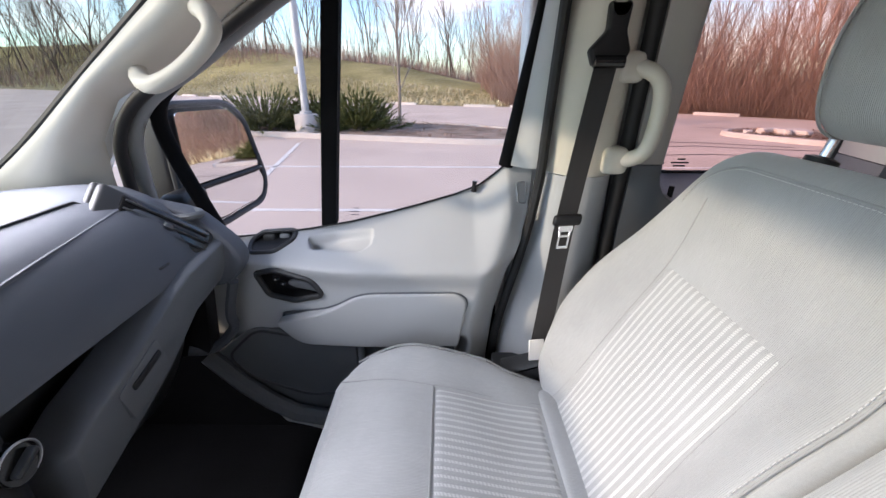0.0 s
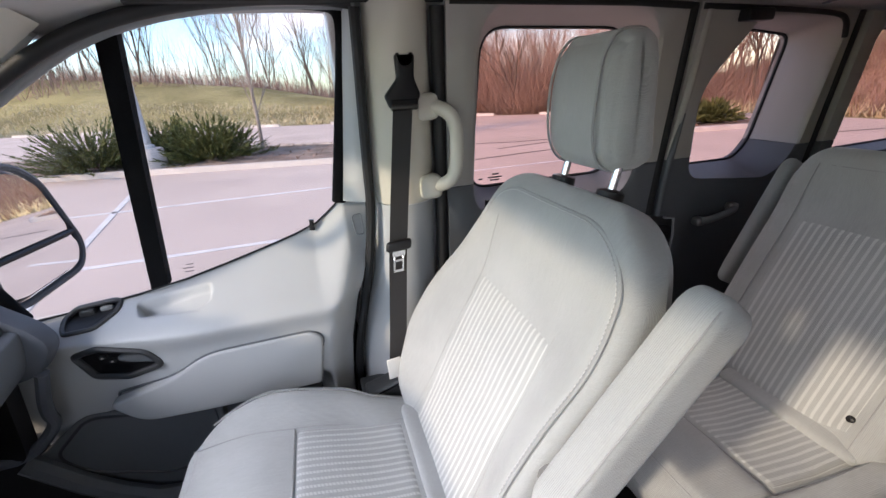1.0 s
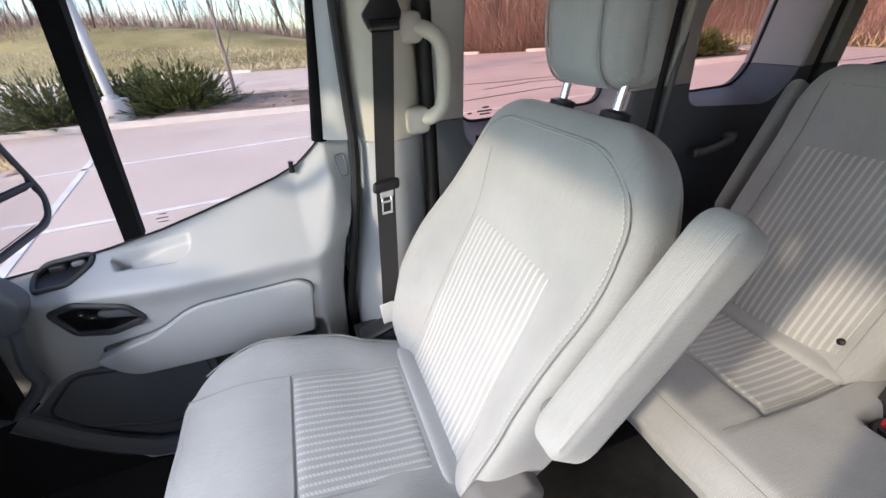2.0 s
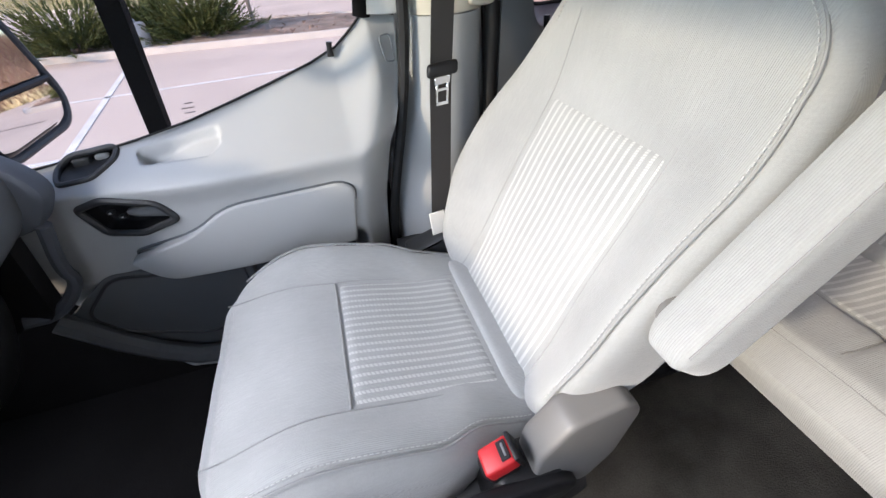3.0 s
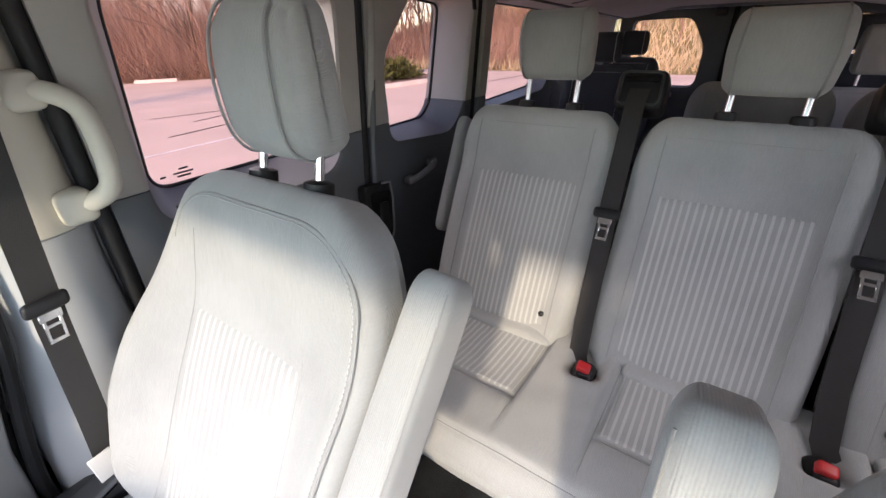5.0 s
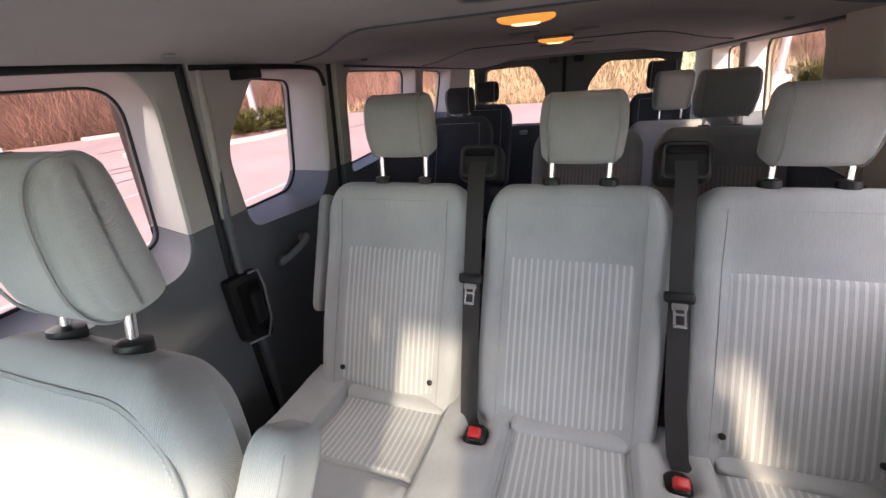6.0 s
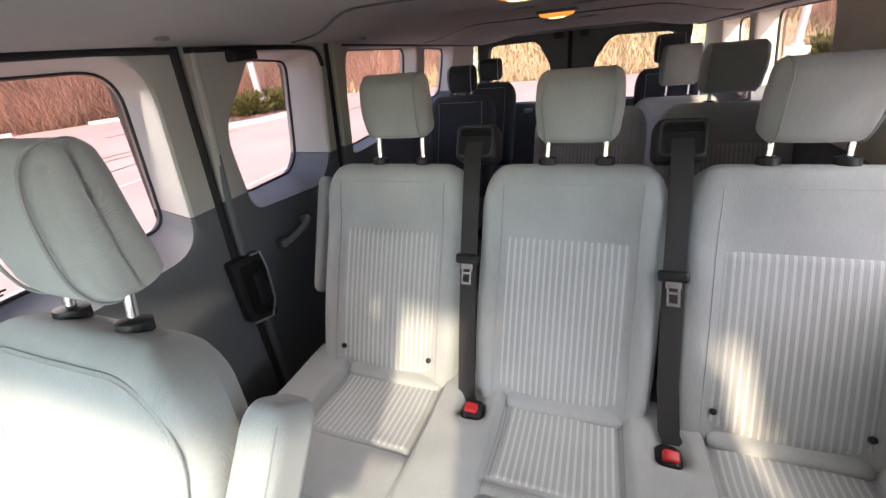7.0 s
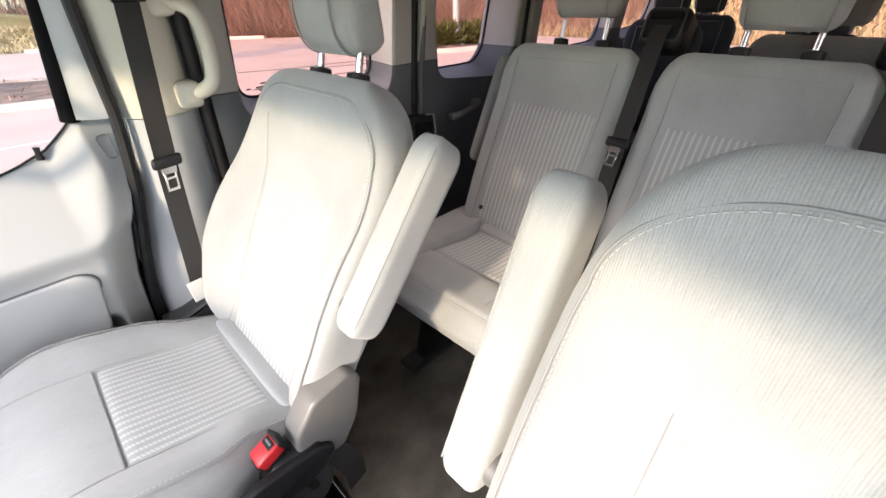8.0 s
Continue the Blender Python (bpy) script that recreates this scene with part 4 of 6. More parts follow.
part("end_tray", tube([(-0.405, 0.75, 1.31), (-0.44, 0.765, 1.215), (-0.432, 0.77, 1.175), (-0.495, 0.76, 1.115), (-0.54, 0.74, 1.13)], 0.012, 8, smooth_steps=2), DASH, dash)
# the side vent: a frame with slats, lying along the slope of the pad
va, vb = Vector((-0.508, 0.605, 1.545)), Vector((-0.405, 0.722, 1.407))
along = (vb - va).normalized()
out = Vector((0.80, -0.25, 0.55)).normalized()
out = (out - along * out.dot(along)).normalized()
acr = along.cross(out)
vent_turn = Matrix((along, acr, out)).transposed()
va, vb = va - out * 0.034, vb - out * 0.014
part("vent_surround", rbox((va + vb) / 2 - out * 0.014, ((vb - va).length + 0.012, 0.088, 0.016), 0.006, 3, vent_turn), CHARCOAL, dash)
vent = part("side_vent", rbox((va + vb) / 2, ((vb - va).length, 0.074, 0.022), 0.008, 3, vent_turn), CHARCOAL, dash, "dark side air vent")
part("vent_mouth", rbox((va + vb) / 2 + out * 0.009 + along * 0.012, ((vb - va).length - 0.045, 0.056, 0.010), 0.004, 2, vent_turn), GLOSS_BLACK, vent)
for k in (-0.017, 0.0, 0.017):
    part("slat", rbox((va + vb) / 2 + out * 0.012 + acr * k + along * 0.012, ((vb - va).length - 0.055, 0.003, 0.012), 0.001, 1, vent_turn), CHARCOAL, vent)
part("vent_tab", rbox((va + vb) / 2 + out * 0.018 + along * 0.01, (0.016, 0.010, 0.006), 0.002, 2, vent_turn), TRIM_DARK, vent)
part("cup_holder", tube([(-0.475 + 0.03 * math.cos(t), 0.752 + 0.024 * math.sin(t), 1.462) for t in steps(0, 2 * math.pi, 16)[:-1]], 0.008, 8, closed=True), TRIM_DARK, dash)
gb = part("glovebox_latch", prism(rounded([(0.405, 1.305), (0.50, 1.338), (0.512, 1.288), (0.42, 1.248)], 0.008), "x", -0.415, -0.4035, 0.001), DASH_LIGHT, dash, "recessed glovebox latch")
part("latch_lever", rbox((-0.4035, 0.465, 1.305), (0.006, 0.07, 0.012), 0.003, 2, Euler((radians(14), 0, 0)).to_matrix()), BLACK, gb)
part("pad_crease", tube([(-0.505 + 0.05 * t, 0.66 - 0.50 * t, 1.5135 - 0.052 * t + 0.004 * math.sin(3.14 * t)) for t in steps(0, 1, 24)], 0.0035, 6), DASH, dash)
part("airbag_mark", rbox((-0.433, 0.60, 1.417), (0.004, 0.028, 0.006), 0.002), CHARCOAL, dash, "small embossed mark")
part("centre_stack", rbox((-0.475, 0.05, 1.25), (0.14, 0.48, 0.36), 0.04), BLACK, dash, "black centre console")
kn = part("dial", tube([(-0.42, 0.272, 1.335), (-0.404, 0.274, 1.337)], 0.024, 24), GLOSS_BLACK, dash, "black dial with a chrome ring")
part("dial_ring", tube([(-0.404, 0.274 + 0.023 * math.cos(t), 1.337 + 0.023 * math.sin(t)) for t in steps(0, 2 * math.pi, 24)[:-1]], 0.0016, 6, closed=True), STEEL, kn)
part("dial_grip", rbox((-0.400, 0.274, 1.337), (0.012, 0.034, 0.008), 0.003, 2, Euler((radians(25), 0, 0)).to_matrix()), CHARCOAL, kn)

# outside mirror
mr = thing("wing_mirror", (-0.62, 1.02, 1.32), "black two-part wing mirror on the passenger door", "wing mirror")
MO = rounded([(1.00, 1.35), (1.02, 1.655), (1.245, 1.65), (1.30, 1.60), (1.345, 1.40), (1.31, 1.335), (1.10, 1.31)], 0.04, 6)
part("housing", prism(MO, "x", -0.74, -0.612, 0.03, 3), BLACK, mr)
part("rim", tube([(-0.608, y, z) for y, z in MO], 0.010, 8, closed=True), CHARCOAL, mr)
up = part("upper_glass", prism(rounded([(1.035, 1.445), (1.05, 1.635), (1.232, 1.632), (1.285, 1.59), (1.318, 1.452)], 0.02), "x", -0.606, -0.600), MIRROR, mr, "flat mirror glass", smooth=False)
lo_glass = part("lower_glass", prism(rounded([(1.06, 1.345), (1.045, 1.425), (1.315, 1.432), (1.325, 1.40), (1.30, 1.352), (1.12, 1.332)], 0.02), "x", -0.606, -0.600), MIRROR, mr, "small wide-angle mirror glass", smooth=False)
part("glass_bar", tube([(-0.604, 1.03, 1.433), (-0.604, 1.325, 1.442)], 0.009, 8), BLACK, mr)
part("arm", rbox((-0.62, 0.985, 1.40), (0.07, 0.12, 0.10), 0.02), BLACK, mr)

# the mirror head is turned in towards the driver and slightly up
turn = Matrix.Rotation(radians(-15), 4, "Z") @ Matrix.Rotation(radians(-4), 4, "Y")
pivot = Matrix.Translation((0.014, 0.15, 0.18))
for ob in mr.children:
    if not ob.name.startswith("arm"):
        ob.data.transform(pivot @ turn @ pivot.inverted())


# ---------------------------------------------------------------- seats
def frame_of(x, z, recline):
    """Places on a reclined back: w across, h up the back, d forward of it."""
    a = radians(recline)
    up, ahead = Vector((math.sin(a), 0, math.cos(a))), Vector((-math.cos(a), 0, math.sin(a)))
    return lambda y, h, d: Vector((x, 0, z)) + up * h + ahead * d + Vector((0, y, 0))


def headrest(parent, foot, recline, yc, width, height, depth, gap, posts, cloth=None, square=False):
    """Padded headrest on two steel posts; foot: where the posts enter the back, gap: the pad's height over it."""
    at, h0 = frame_of(foot[0], foot[1], recline), gap
    base = at(0, gap, 0)
    pad = frame_of(base.x + 0.012, base.z, recline - 15.0)      # the pad leans forward of its posts
    pad_r = (depth * 0.32, 0.030, 0.046) if not square else (depth * 0.34, 0.024, 0.026)

    def shape(p, u):
        wide = 1.0 - (0.10 if not square else 0.05) * smoothstep(0.0, 1.0, u[2]) - 0.06 * smoothstep(0.3, -1.0, u[2])
        back = 0.012 * (u[1] ** 2) * (1 if u[0] > 0 else 0)
        return pad(yc + p.y * wide, height / 2 + p.z, p.x * (1 - 0.12 * u[2]) + 0.010 * (1 - u[2] ** 2) - back)

    hr = part("headrest", soft_box((depth / 2, width / 2, height / 2), pad_r, 16, shape), cloth or CLOTH, parent)
    for y in posts:
        part("post", tube([at(yc + y, h0 + 0.03, 0), at(yc + y, -0.02, 0)], 0.0065, 12), CHROME, hr, "chrome headrest post")
        part("guide", tube([at(yc + y, -0.010, 0), at(yc + y, 0.005, 0), at(yc + y, 0.008, 0)], [0.021, 0.020, 0.012], 16), BLACK, hr, "black post guide")
    for s in (-1, 1):
        ring = []
        for t in steps(0, 2 * math.pi, 56)[:-1]:
            c, q = math.cos(t), math.sin(t)
            xx, u2 = math.copysign(abs(c) ** 0.6, c) * depth / 2, math.copysign(abs(q) ** 0.6, q)
            wide = 1.0 - (0.10 if not square else 0.05) * smoothstep(0.0, 1.0, u2) - 0.06 * smoothstep(0.3, -1.0, u2)
            ring.append(pad(yc + s * (width / 2 - (0.027 if not square else 0.020)) * wide, height / 2 + u2 * height / 2, xx * (1 - 0.12 * u2) + 0.010 * (1 - u2 ** 2)))
        part("headrest_seam", tube(ring, 0.0022, 5, closed=True), SEAM, hr)
    return hr


def half_width(v, towards_aisle):
    """The backrest's half width up its height, on the aisle's or the door's side."""
    if towards_aisle:
        foot, bend = 0.230 + 0.018 * smoothstep(0.0, 0.35, v), max(0.0, (v - 0.60) / 0.405)
        return foot - 0.118 * (1 - math.sqrt(max(0.0, 1 - bend ** 2.4)))
    foot, bend = 0.232 + 0.048 * smoothstep(0.0, 0.34, v), max(0.0, (v - 0.36) / 0.645)
    return foot - 0.182 * (1 - math.sqrt(max(0.0, 1 - bend ** 1.7)))


def stitches(points, length=0.0042, gap=0.0026, r=0.0007):
    """A row of short thread dashes along a line, in one mesh."""
    pts = [Vector(p) for p in points]
    bm = bmesh.new()
    run, on, start = 0.0, True, pts[0]
    for a, b in zip(pts, pts[1:]):
        d, done = (b - a).length, 0.0
        while done < d:
            want = (length if on else gap) - run
            step = min(want, d - done)
            done, run = done + step, run + step
            if run >= (length if on else gap) - 1e-7:
                q = a.lerp(b, done / d)
                if on:
                    way = (q - start).normalized()
                    u = way.orthogonal().normalized() * r
                    w = way.cross(u)
                    ring = [[bm.verts.new(c + k) for k in (u, w, -u, -w)] for c in (start, q)]
                    for k in range(4):
                        bm.faces.new((ring[0][k], ring[0][(k + 1) % 4], ring[1][(k + 1) % 4], ring[1][k]))
                on, run, start = not on, 0.0, q
    return bm


def front_seat(yc, inner, label, recline=28.0, arm=((0.364, 1.295), (0.567, 1.547)), post=(0.570, 1.619), arm_off=0.276):
    """A cab seat; inner: the way towards the van's middle (its folded armrest's side)."""
    e = thing("front_seat", (0.08, yc, FLOOR), label, "van seat", "front seats")
    arm_y = yc + inner * arm_off
    L, W, T = 0.615, 0.25, 0.062
    at0 = frame_of(0.268, 1.075, recline)

    def surf(y, h, d):
        return at0(yc + y, h, d)

    def bolster(b, v):
        return 0.046 * smoothstep(0.50, 0.95, abs(b)) * (1 - smoothstep(0.34, 0.92, v)) - 0.010 * (1 - abs(b)) * math.sin(math.pi * min(1, v))

    def face_d(b, v):
        return 0.040 * smoothstep(0.62, 1.0, v) + bolster(b, v) + 0.014 * math.sin(math.pi * v)

    def shape(p, u):
        v = (p.z + L / 2) / L
        b = p.y / W
        y = b * half_width(v, b * inner > 0)
        d = p.x + 0.040 * smoothstep(0.62, 1.0, v) + 0.014 * math.sin(math.pi * v) + 0.02 * v * (1 if u[0] < 0 else 0)
        d += bolster(b, v) * smoothstep(-0.6, 0.9, u[0])
        if u[0] < 0:
            d -= u[0] * 0.060 * smoothstep(0.66, 0.18, v)
            y *= 1 - 0.06 * smoothstep(0.0, -1.0, u[0])
        wave = 0.0025 * noise.noise(Vector((y * 9 + yc * 5, v * 7, 2.0))) if u[0] > 0.2 else 0.0
        return surf(y, v * L + max(0.0, T - d) * 0.75 * smoothstep(0.35, 0.0, v) + 0.05 * smoothstep(0.60, 1.0, abs(b)) * smoothstep(0.35, 0.0, v), d - T + wave)

    part("backrest", soft_box((T, W, L / 2), (0.034, 0.034, 0.055), 30, shape), CLOTH, e)

    def front(y, v, off):
        b = y / half_width(v, y * inner > 0)
        lift = 0.05 * smoothstep(0.60, 1.0, abs(b)) * smoothstep(0.35, 0.0, v)
        return surf(y, v * L + lift, face_d(b, v) + off + 0.0025 * noise.noise(Vector((y * 9 + yc * 5, v * 7, 2.0))))

    def patch(y, v):
        edge = min(smoothstep(0, 0.012, 0.131 - abs(y)), smoothstep(0, 0.02, 0.645 - v), smoothstep(0, 0.02, v - 0.015))
        return front(y, v, -0.002 + 0.0045 * edge)

    part("back_panel", sheet(steps(-0.131, 0.131, 30), steps(0.015, 0.645, 44), patch), STRIPED, e, "pale striped cloth insert")
    for s in (-1, 1):
        part("panel_seam", tube([front(s * (0.134 + 0.010 * smoothstep(0.5, 0.0, v)), v, 0.0003) for v in steps(0.02, 0.66 if s == inner else 0.84, 40)], 0.0009, 5), SEAM, e)
    rim = [front(inner * 0.930 * half_width(v, True), v, -0.0012) for v in steps(0.09, 0.78, 50)]
    wide, narrow = 0.930 * half_width(0.78, True), 0.80 * half_width(0.78, False)
    rim += [front(inner * (wide - 0.125 * (1 - math.cos(f))), 0.78 + 0.160 * math.sin(f), -0.0008 - 0.0008 * math.sin(f)) for f in steps(0, math.pi / 2, 20)[1:]]
    rim += [front(inner * (wide - 0.125) * (1 - f) - inner * (narrow - 0.10) * f, 0.94, -0.0012) for f in steps(0, 1, 16)[1:]]
    rim += [front(-inner * (narrow - 0.10 * (1 - math.sin(f))), 0.80 + 0.14 * math.cos(f), -0.0010) for f in steps(0, math.pi / 2, 16)[1:]]
    part("edge_seam", tube(rim, 0.0015, 6), SEAM, e, "sewn seam along the edge")
    inset = [p + (Vector(surf(0, 0.30, 0.02)) - p).normalized() * 0.005 for p in rim]
    part("stitching", stitches([p + Vector((-0.0022, 0, 0.0012)) for p in inset]), THREAD, e, "pale stitching beside the seam", smooth=False)

    # cushion
    X0, X1, ZF, ZR = -0.163, 0.315, 1.178, 1.108
    CW = 0.240

    def plan(x):
        return (1 - 0.30 * max(0.0, (-0.02 - x) / 0.145) ** 4.0) * (1 - 0.10 * smoothstep(0.13, 0.20, x))

    def cshape(p, u):
        a = (p.x - (X0 + X1) / 2) / ((X1 - X0) / 2)
        ztop = ZF + (ZR - ZF) * smoothstep(-0.7, 1.0, a)
        y = p.y * plan(max(X0, p.x))
        z = ztop - 0.065 + p.z
        if u[2] > -0.5:
            z += 0.028 * smoothstep(0.48, 0.85, abs(p.y / CW)) * smoothstep(1.0, 0.3, abs(a)) - 0.022 * smoothstep(-0.3, -1.0, a) * smoothstep(0.2, 1.0, u[2])
            z += 0.004 * noise.noise(Vector((p.x * 9, p.y * 9 + yc * 7, 0))) + 0.003 * noise.noise(Vector((p.x * 30, p.y * 12, 4))) * smoothstep(0.55, 0.75, abs(p.y / CW))
        x = p.x + 0.02 * smoothstep(0.0, -1.0, u[2]) * smoothstep(0, -1, a)
        return Vector((x, yc + y, z))

    part("cushion", soft_box(((X1 - X0) / 2, CW, 0.065), (0.055, 0.05, 0.05), 26, lambda p, u: cshape(Vector((p.x + (X0 + X1) / 2, p.y, p.z)), u)), CLOTH, e)

    def ctop(x, y, off):
        a = (x - (X0 + X1) / 2) / ((X1 - X0) / 2)
        ztop = ZF + (ZR - ZF) * smoothstep(-0.7, 1.0, a)
        return Vector((x, yc + y, ztop + 0.028 * smoothstep(0.48, 0.85, abs(y / CW)) * smoothstep(1.0, 0.3, abs(a)) - 0.022 * smoothstep(-0.3, -1.0, a) + 0.004 * noise.noise(Vector((x * 9, y * 9 + yc * 7, 0))) + off))

    def cpatch(x, y):
        edge = min(smoothstep(0, 0.012, 0.130 - abs(y)), smoothstep(0, 0.012, x - 0.038), smoothstep(0, 0.012, 0.250 - x))
        return ctop(x, y - inner * -0.006, -0.002 + 0.005 * edge)

    part("cushion_panel", sheet(steps(0.038, 0.250, 24), steps(-0.130, 0.130, 26), cpatch), STRIPED, e, "pale striped cloth insert")
    for s in (-1, 1):
        part("cushion_seam", tube([ctop(x, inner * 0.006 + s * (0.133 + 0.012 * smoothstep(0.03, -0.14, x)), 0.0008) for x in steps(-0.150, 0.262, 26)], 0.0012, 5), SEAM, e)
        edge_line = [ctop(x, s * 0.220 * plan(x), -0.006) for x in steps(-0.125, 0.27, 40)]
        part("cushion_piping", tube(edge_line, 0.0020, 5), SEAM, e)
        part("cushion_stitching", stitches([ctop(x, s * 0.213 * plan(x), -0.0025) for x in steps(-0.115, 0.27, 40)]), THREAD, e, smooth=False)
    part("cushion_seam", tube([ctop(0.036, inner * 0.006 + y, 0.0008) for y in steps(-0.133, 0.133, 12)], 0.0016, 5), SEAM, e)
    part("cushion_roll", soft_box((0.024, 0.168, 0.018), (0.012, 0.02, 0.009), 10, lambda p, u: Vector((0.278, yc, 1.101 - 0.15 * p.x)) + p), CLOTH, e)

    headrest(e, post, 14.0, yc + inner * 0.009, 0.174, 0.188, 0.092, 0.034, (-0.0615, 0.0615))

    # armrest, folded up beside the back
    low, top = Vector((arm[0][0], arm_y, arm[0][1])), Vector((arm[1][0], arm_y, arm[1][1]))
    axis = (top - low).normalized()
    nrm = Vector((0, 1, 0)).cross(axis).normalized()
    reach = (top - low).length / 2 + 0.003

    def ashape(p, u):
        t = (p.z + reach) / (2 * reach)
        return low.lerp(top, 0.5) + axis * p.z + Vector((0, 1, 0)) * p.y + nrm * p.x * (0.90 + 0.12 * t)

    part("armrest", soft_box((0.038, 0.029, reach), (0.020, 0.017, 0.034), 20, ashape), CLOTH, e, "padded armrest folded upright")
    part("armrest_seam", tube([ashape(Vector((-0.0325, inner * 0.0243, z)), (0, 0, 0)) for z in steps(0.02 - reach, reach - 0.02, 16)], 0.0012, 5), SEAM, e)
    part("armrest_pivot", tube([low + axis * 0.035 - nrm * 0.006 - Vector((0, inner * 0.055, 0)), low + axis * 0.035 - nrm * 0.006 - Vector((0, inner * 0.02, 0))], 0.020, 14), GUNMETAL, e)

    # pedestal, side shields, recliner cover
    part("pedestal", rbox((0.09, yc, 0.86), (0.36, 0.40, 0.31), 0.03), BLACK, e)
    for s in (inner,):
        sh = prism(rounded([(-0.12, 0.99), (0.05, 1.03), (0.16, 1.06), (0.235, 1.085), (0.28, 1.07), (0.29, 1.02), (0.28, 0.94), (0.22, 0.90), (-0.05, 0.92)], 0.03), "y", yc + s * 0.20, yc + s * 0.250, 0.012, 3)
        part("side_shield", sh, CHARCOAL, e, "dark grey plastic side shield")
        rc = prism(rounded([(0.225, 1.07), (0.235, 1.15), (0.275, 1.200), (0.345, 1.215), (0.366, 1.19), (0.345, 1.105), (0.31, 1.055)], 0.012), "y", yc + s * 0.22, yc + s * 0.268, 0.007, 3)
        part("recliner_cover", rc, GUNMETAL, e, "grey recliner cover")
    by = yc + inner * 0.243
    bk = part("buckle", rbox((0.205, by, 1.105), (0.040, 0.030, 0.085), 0.008, 3, Euler((0, radians(-25), 0)).to_matrix()), BLACK, e, "black belt buckle with a red button")
    part("release_button", rbox((0.196, by, 1.140), (0.042, 0.034, 0.024), 0.005, 3, Euler((0, radians(-25), 0)).to_matrix()), RED, bk)
    tilt = Euler((0, radians(-25), 0)).to_matrix()
    mouth = Vector((0.196, by, 1.140)) + tilt @ Vector((0.011, 0, 0.0115))
    part("release_slot", rbox(mouth, (0.012, 0.024, 0.004), 0.001, 1, tilt), BLACK, bk)
    part("slot_blade", rbox(mouth + tilt @ Vector((0.001, 0, 0.0012)), (0.003, 0.016, 0.004), 0.0008, 1, tilt), STEEL, bk)
    part("mouth_rim", rbox(Vector((0.196, by, 1.140)) + tilt @ Vector((0.022, 0, 0.001)), (0.006, 0.036, 0.026), 0.002, 2, tilt), BLACK, bk)
    part("buckle_stalk", tube([(0.215, by, 1.08), (0.245, by, 0.98)], 0.012, 8), BLACK, e)
    part("buckle_tray", prism(rounded([(-0.06, 1.045), (0.06, 1.098), (0.16, 1.126), (0.265, 1.114), (0.292, 1.088), (0.26, 1.055), (0.10, 1.030)], 0.015), "y", yc + inner * 0.264, yc + inner * 0.282, 0.006, 3), BLACK, e, "black side rail beside the buckle")
    part("buckle_housing", soft_box((0.046, 0.030, 0.040), (0.020, 0.014, 0.018), 8, lambda p, u: Vector((0.222 + 0.25 * p.z, by, 1.082)) + p), BLACK, e, "black housing round the buckle")
    part("lap_strap", ribbon([(0.255, yc + inner * 0.258, 1.10), (0.30, yc + inner * 0.255, 1.02), (0.33, yc + inner * 0.235, 0.92), (0.34, yc + inner * 0.21, 0.82)], 0.046, 0.003, (1, 0, 0.4)), WEBBING, e)
    return e


front_seat(0.4655, -1, "pale grey striped cloth passenger seat with a raised armrest")
front_seat(-0.360, 1, "pale grey striped cloth driver's seat with a raised armrest", 20.0, ((0.332, 1.272), (0.488, 1.585)), (0.480, 1.650), 0.285)


def seat_belt(name_group, path, tongue_at, across, guide=None, anchor=None, label="dark grey seat belt hanging with its steel tongue"):
    e = thing("seat_belt", path[-1], label, "seat belt", name_group)
    part("webbing", ribbon(path, 0.041, 0.003, across), WEBBING, e)
    a = Vector(across if not isinstance(across, list) else across[0]).normalized()
    t = Vector(tongue_at)
    way = (Vector(path[-1]) - Vector(path[0])).normalized()
    n = way.cross(a).normalized()
    if n.x > 0 and abs(n.x) > abs(n.y) or (abs(n.y) >= abs(n.x) and n.y > 0):
        n = -n
    turn = Matrix((a, way, n)).transposed()
    tg = part("tongue_grip", rbox(t + way * -0.010 + n * 0.006, (0.058, 0.024, 0.016), 0.007, 3, turn), BLACK, e, "black plastic tongue grip")
    for c, size in (((-0.010, 0.028, 0), (0.005, 0.042, 0.003)), ((0.010, 0.028, 0), (0.005, 0.042, 0.003)), ((0, 0.048, 0), (0.025, 0.007, 0.003)), ((0, 0.024, 0), (0.025, 0.006, 0.003)), ((0, 0.008, 0), (0.030, 0.014, 0.003))):
        part("tongue", rbox(t + a * c[0] + way * c[1] + n * 0.008, size, 0.001, 1, turn), CHROME, tg, "steel tongue")
    return e


fb = seat_belt("cab belts", [(0.352, 0.772, 1.79), (0.347, 0.768, 1.74), (0.322, 0.765, 1.55), (0.305, 0.757, 1.42), (0.285, 0.735, 1.25), (0.268, 0.712, 1.13), (0.265, 0.70, 1.08)], (0.307, 0.752, 1.445), (1, 0, 0.06))
part("height_adjuster", prism(rounded([(0.338, 1.842), (0.347, 1.848), (0.351, 1.828), (0.364, 1.828), (0.369, 1.848), (0.378, 1.842), (0.374, 1.80), (0.386, 1.768), (0.374, 1.742), (0.322, 1.742), (0.312, 1.768), (0.340, 1.80)], 0.006), "y", 0.757, 0.782, 0.006, 3), BLACK, fb, "black belt guide")
part("guide_loop", tube([(0.322, 0.757, 1.750), (0.375, 0.757, 1.750)], 0.011, 10), GLOSS_BLACK, fb)
part("adjuster_slide", rbox((0.357, 0.792, 1.865), (0.028, 0.01, 0.03), 0.003), TRIM_LIGHT, fb)
part("paper_tag", rbox((0.262, 0.700, 1.168), (0.034, 0.004, 0.048), 0.001, 1, Euler((radians(-12), 0, radians(8))).to_matrix()), PAPER, fb, "creased white paper tag")
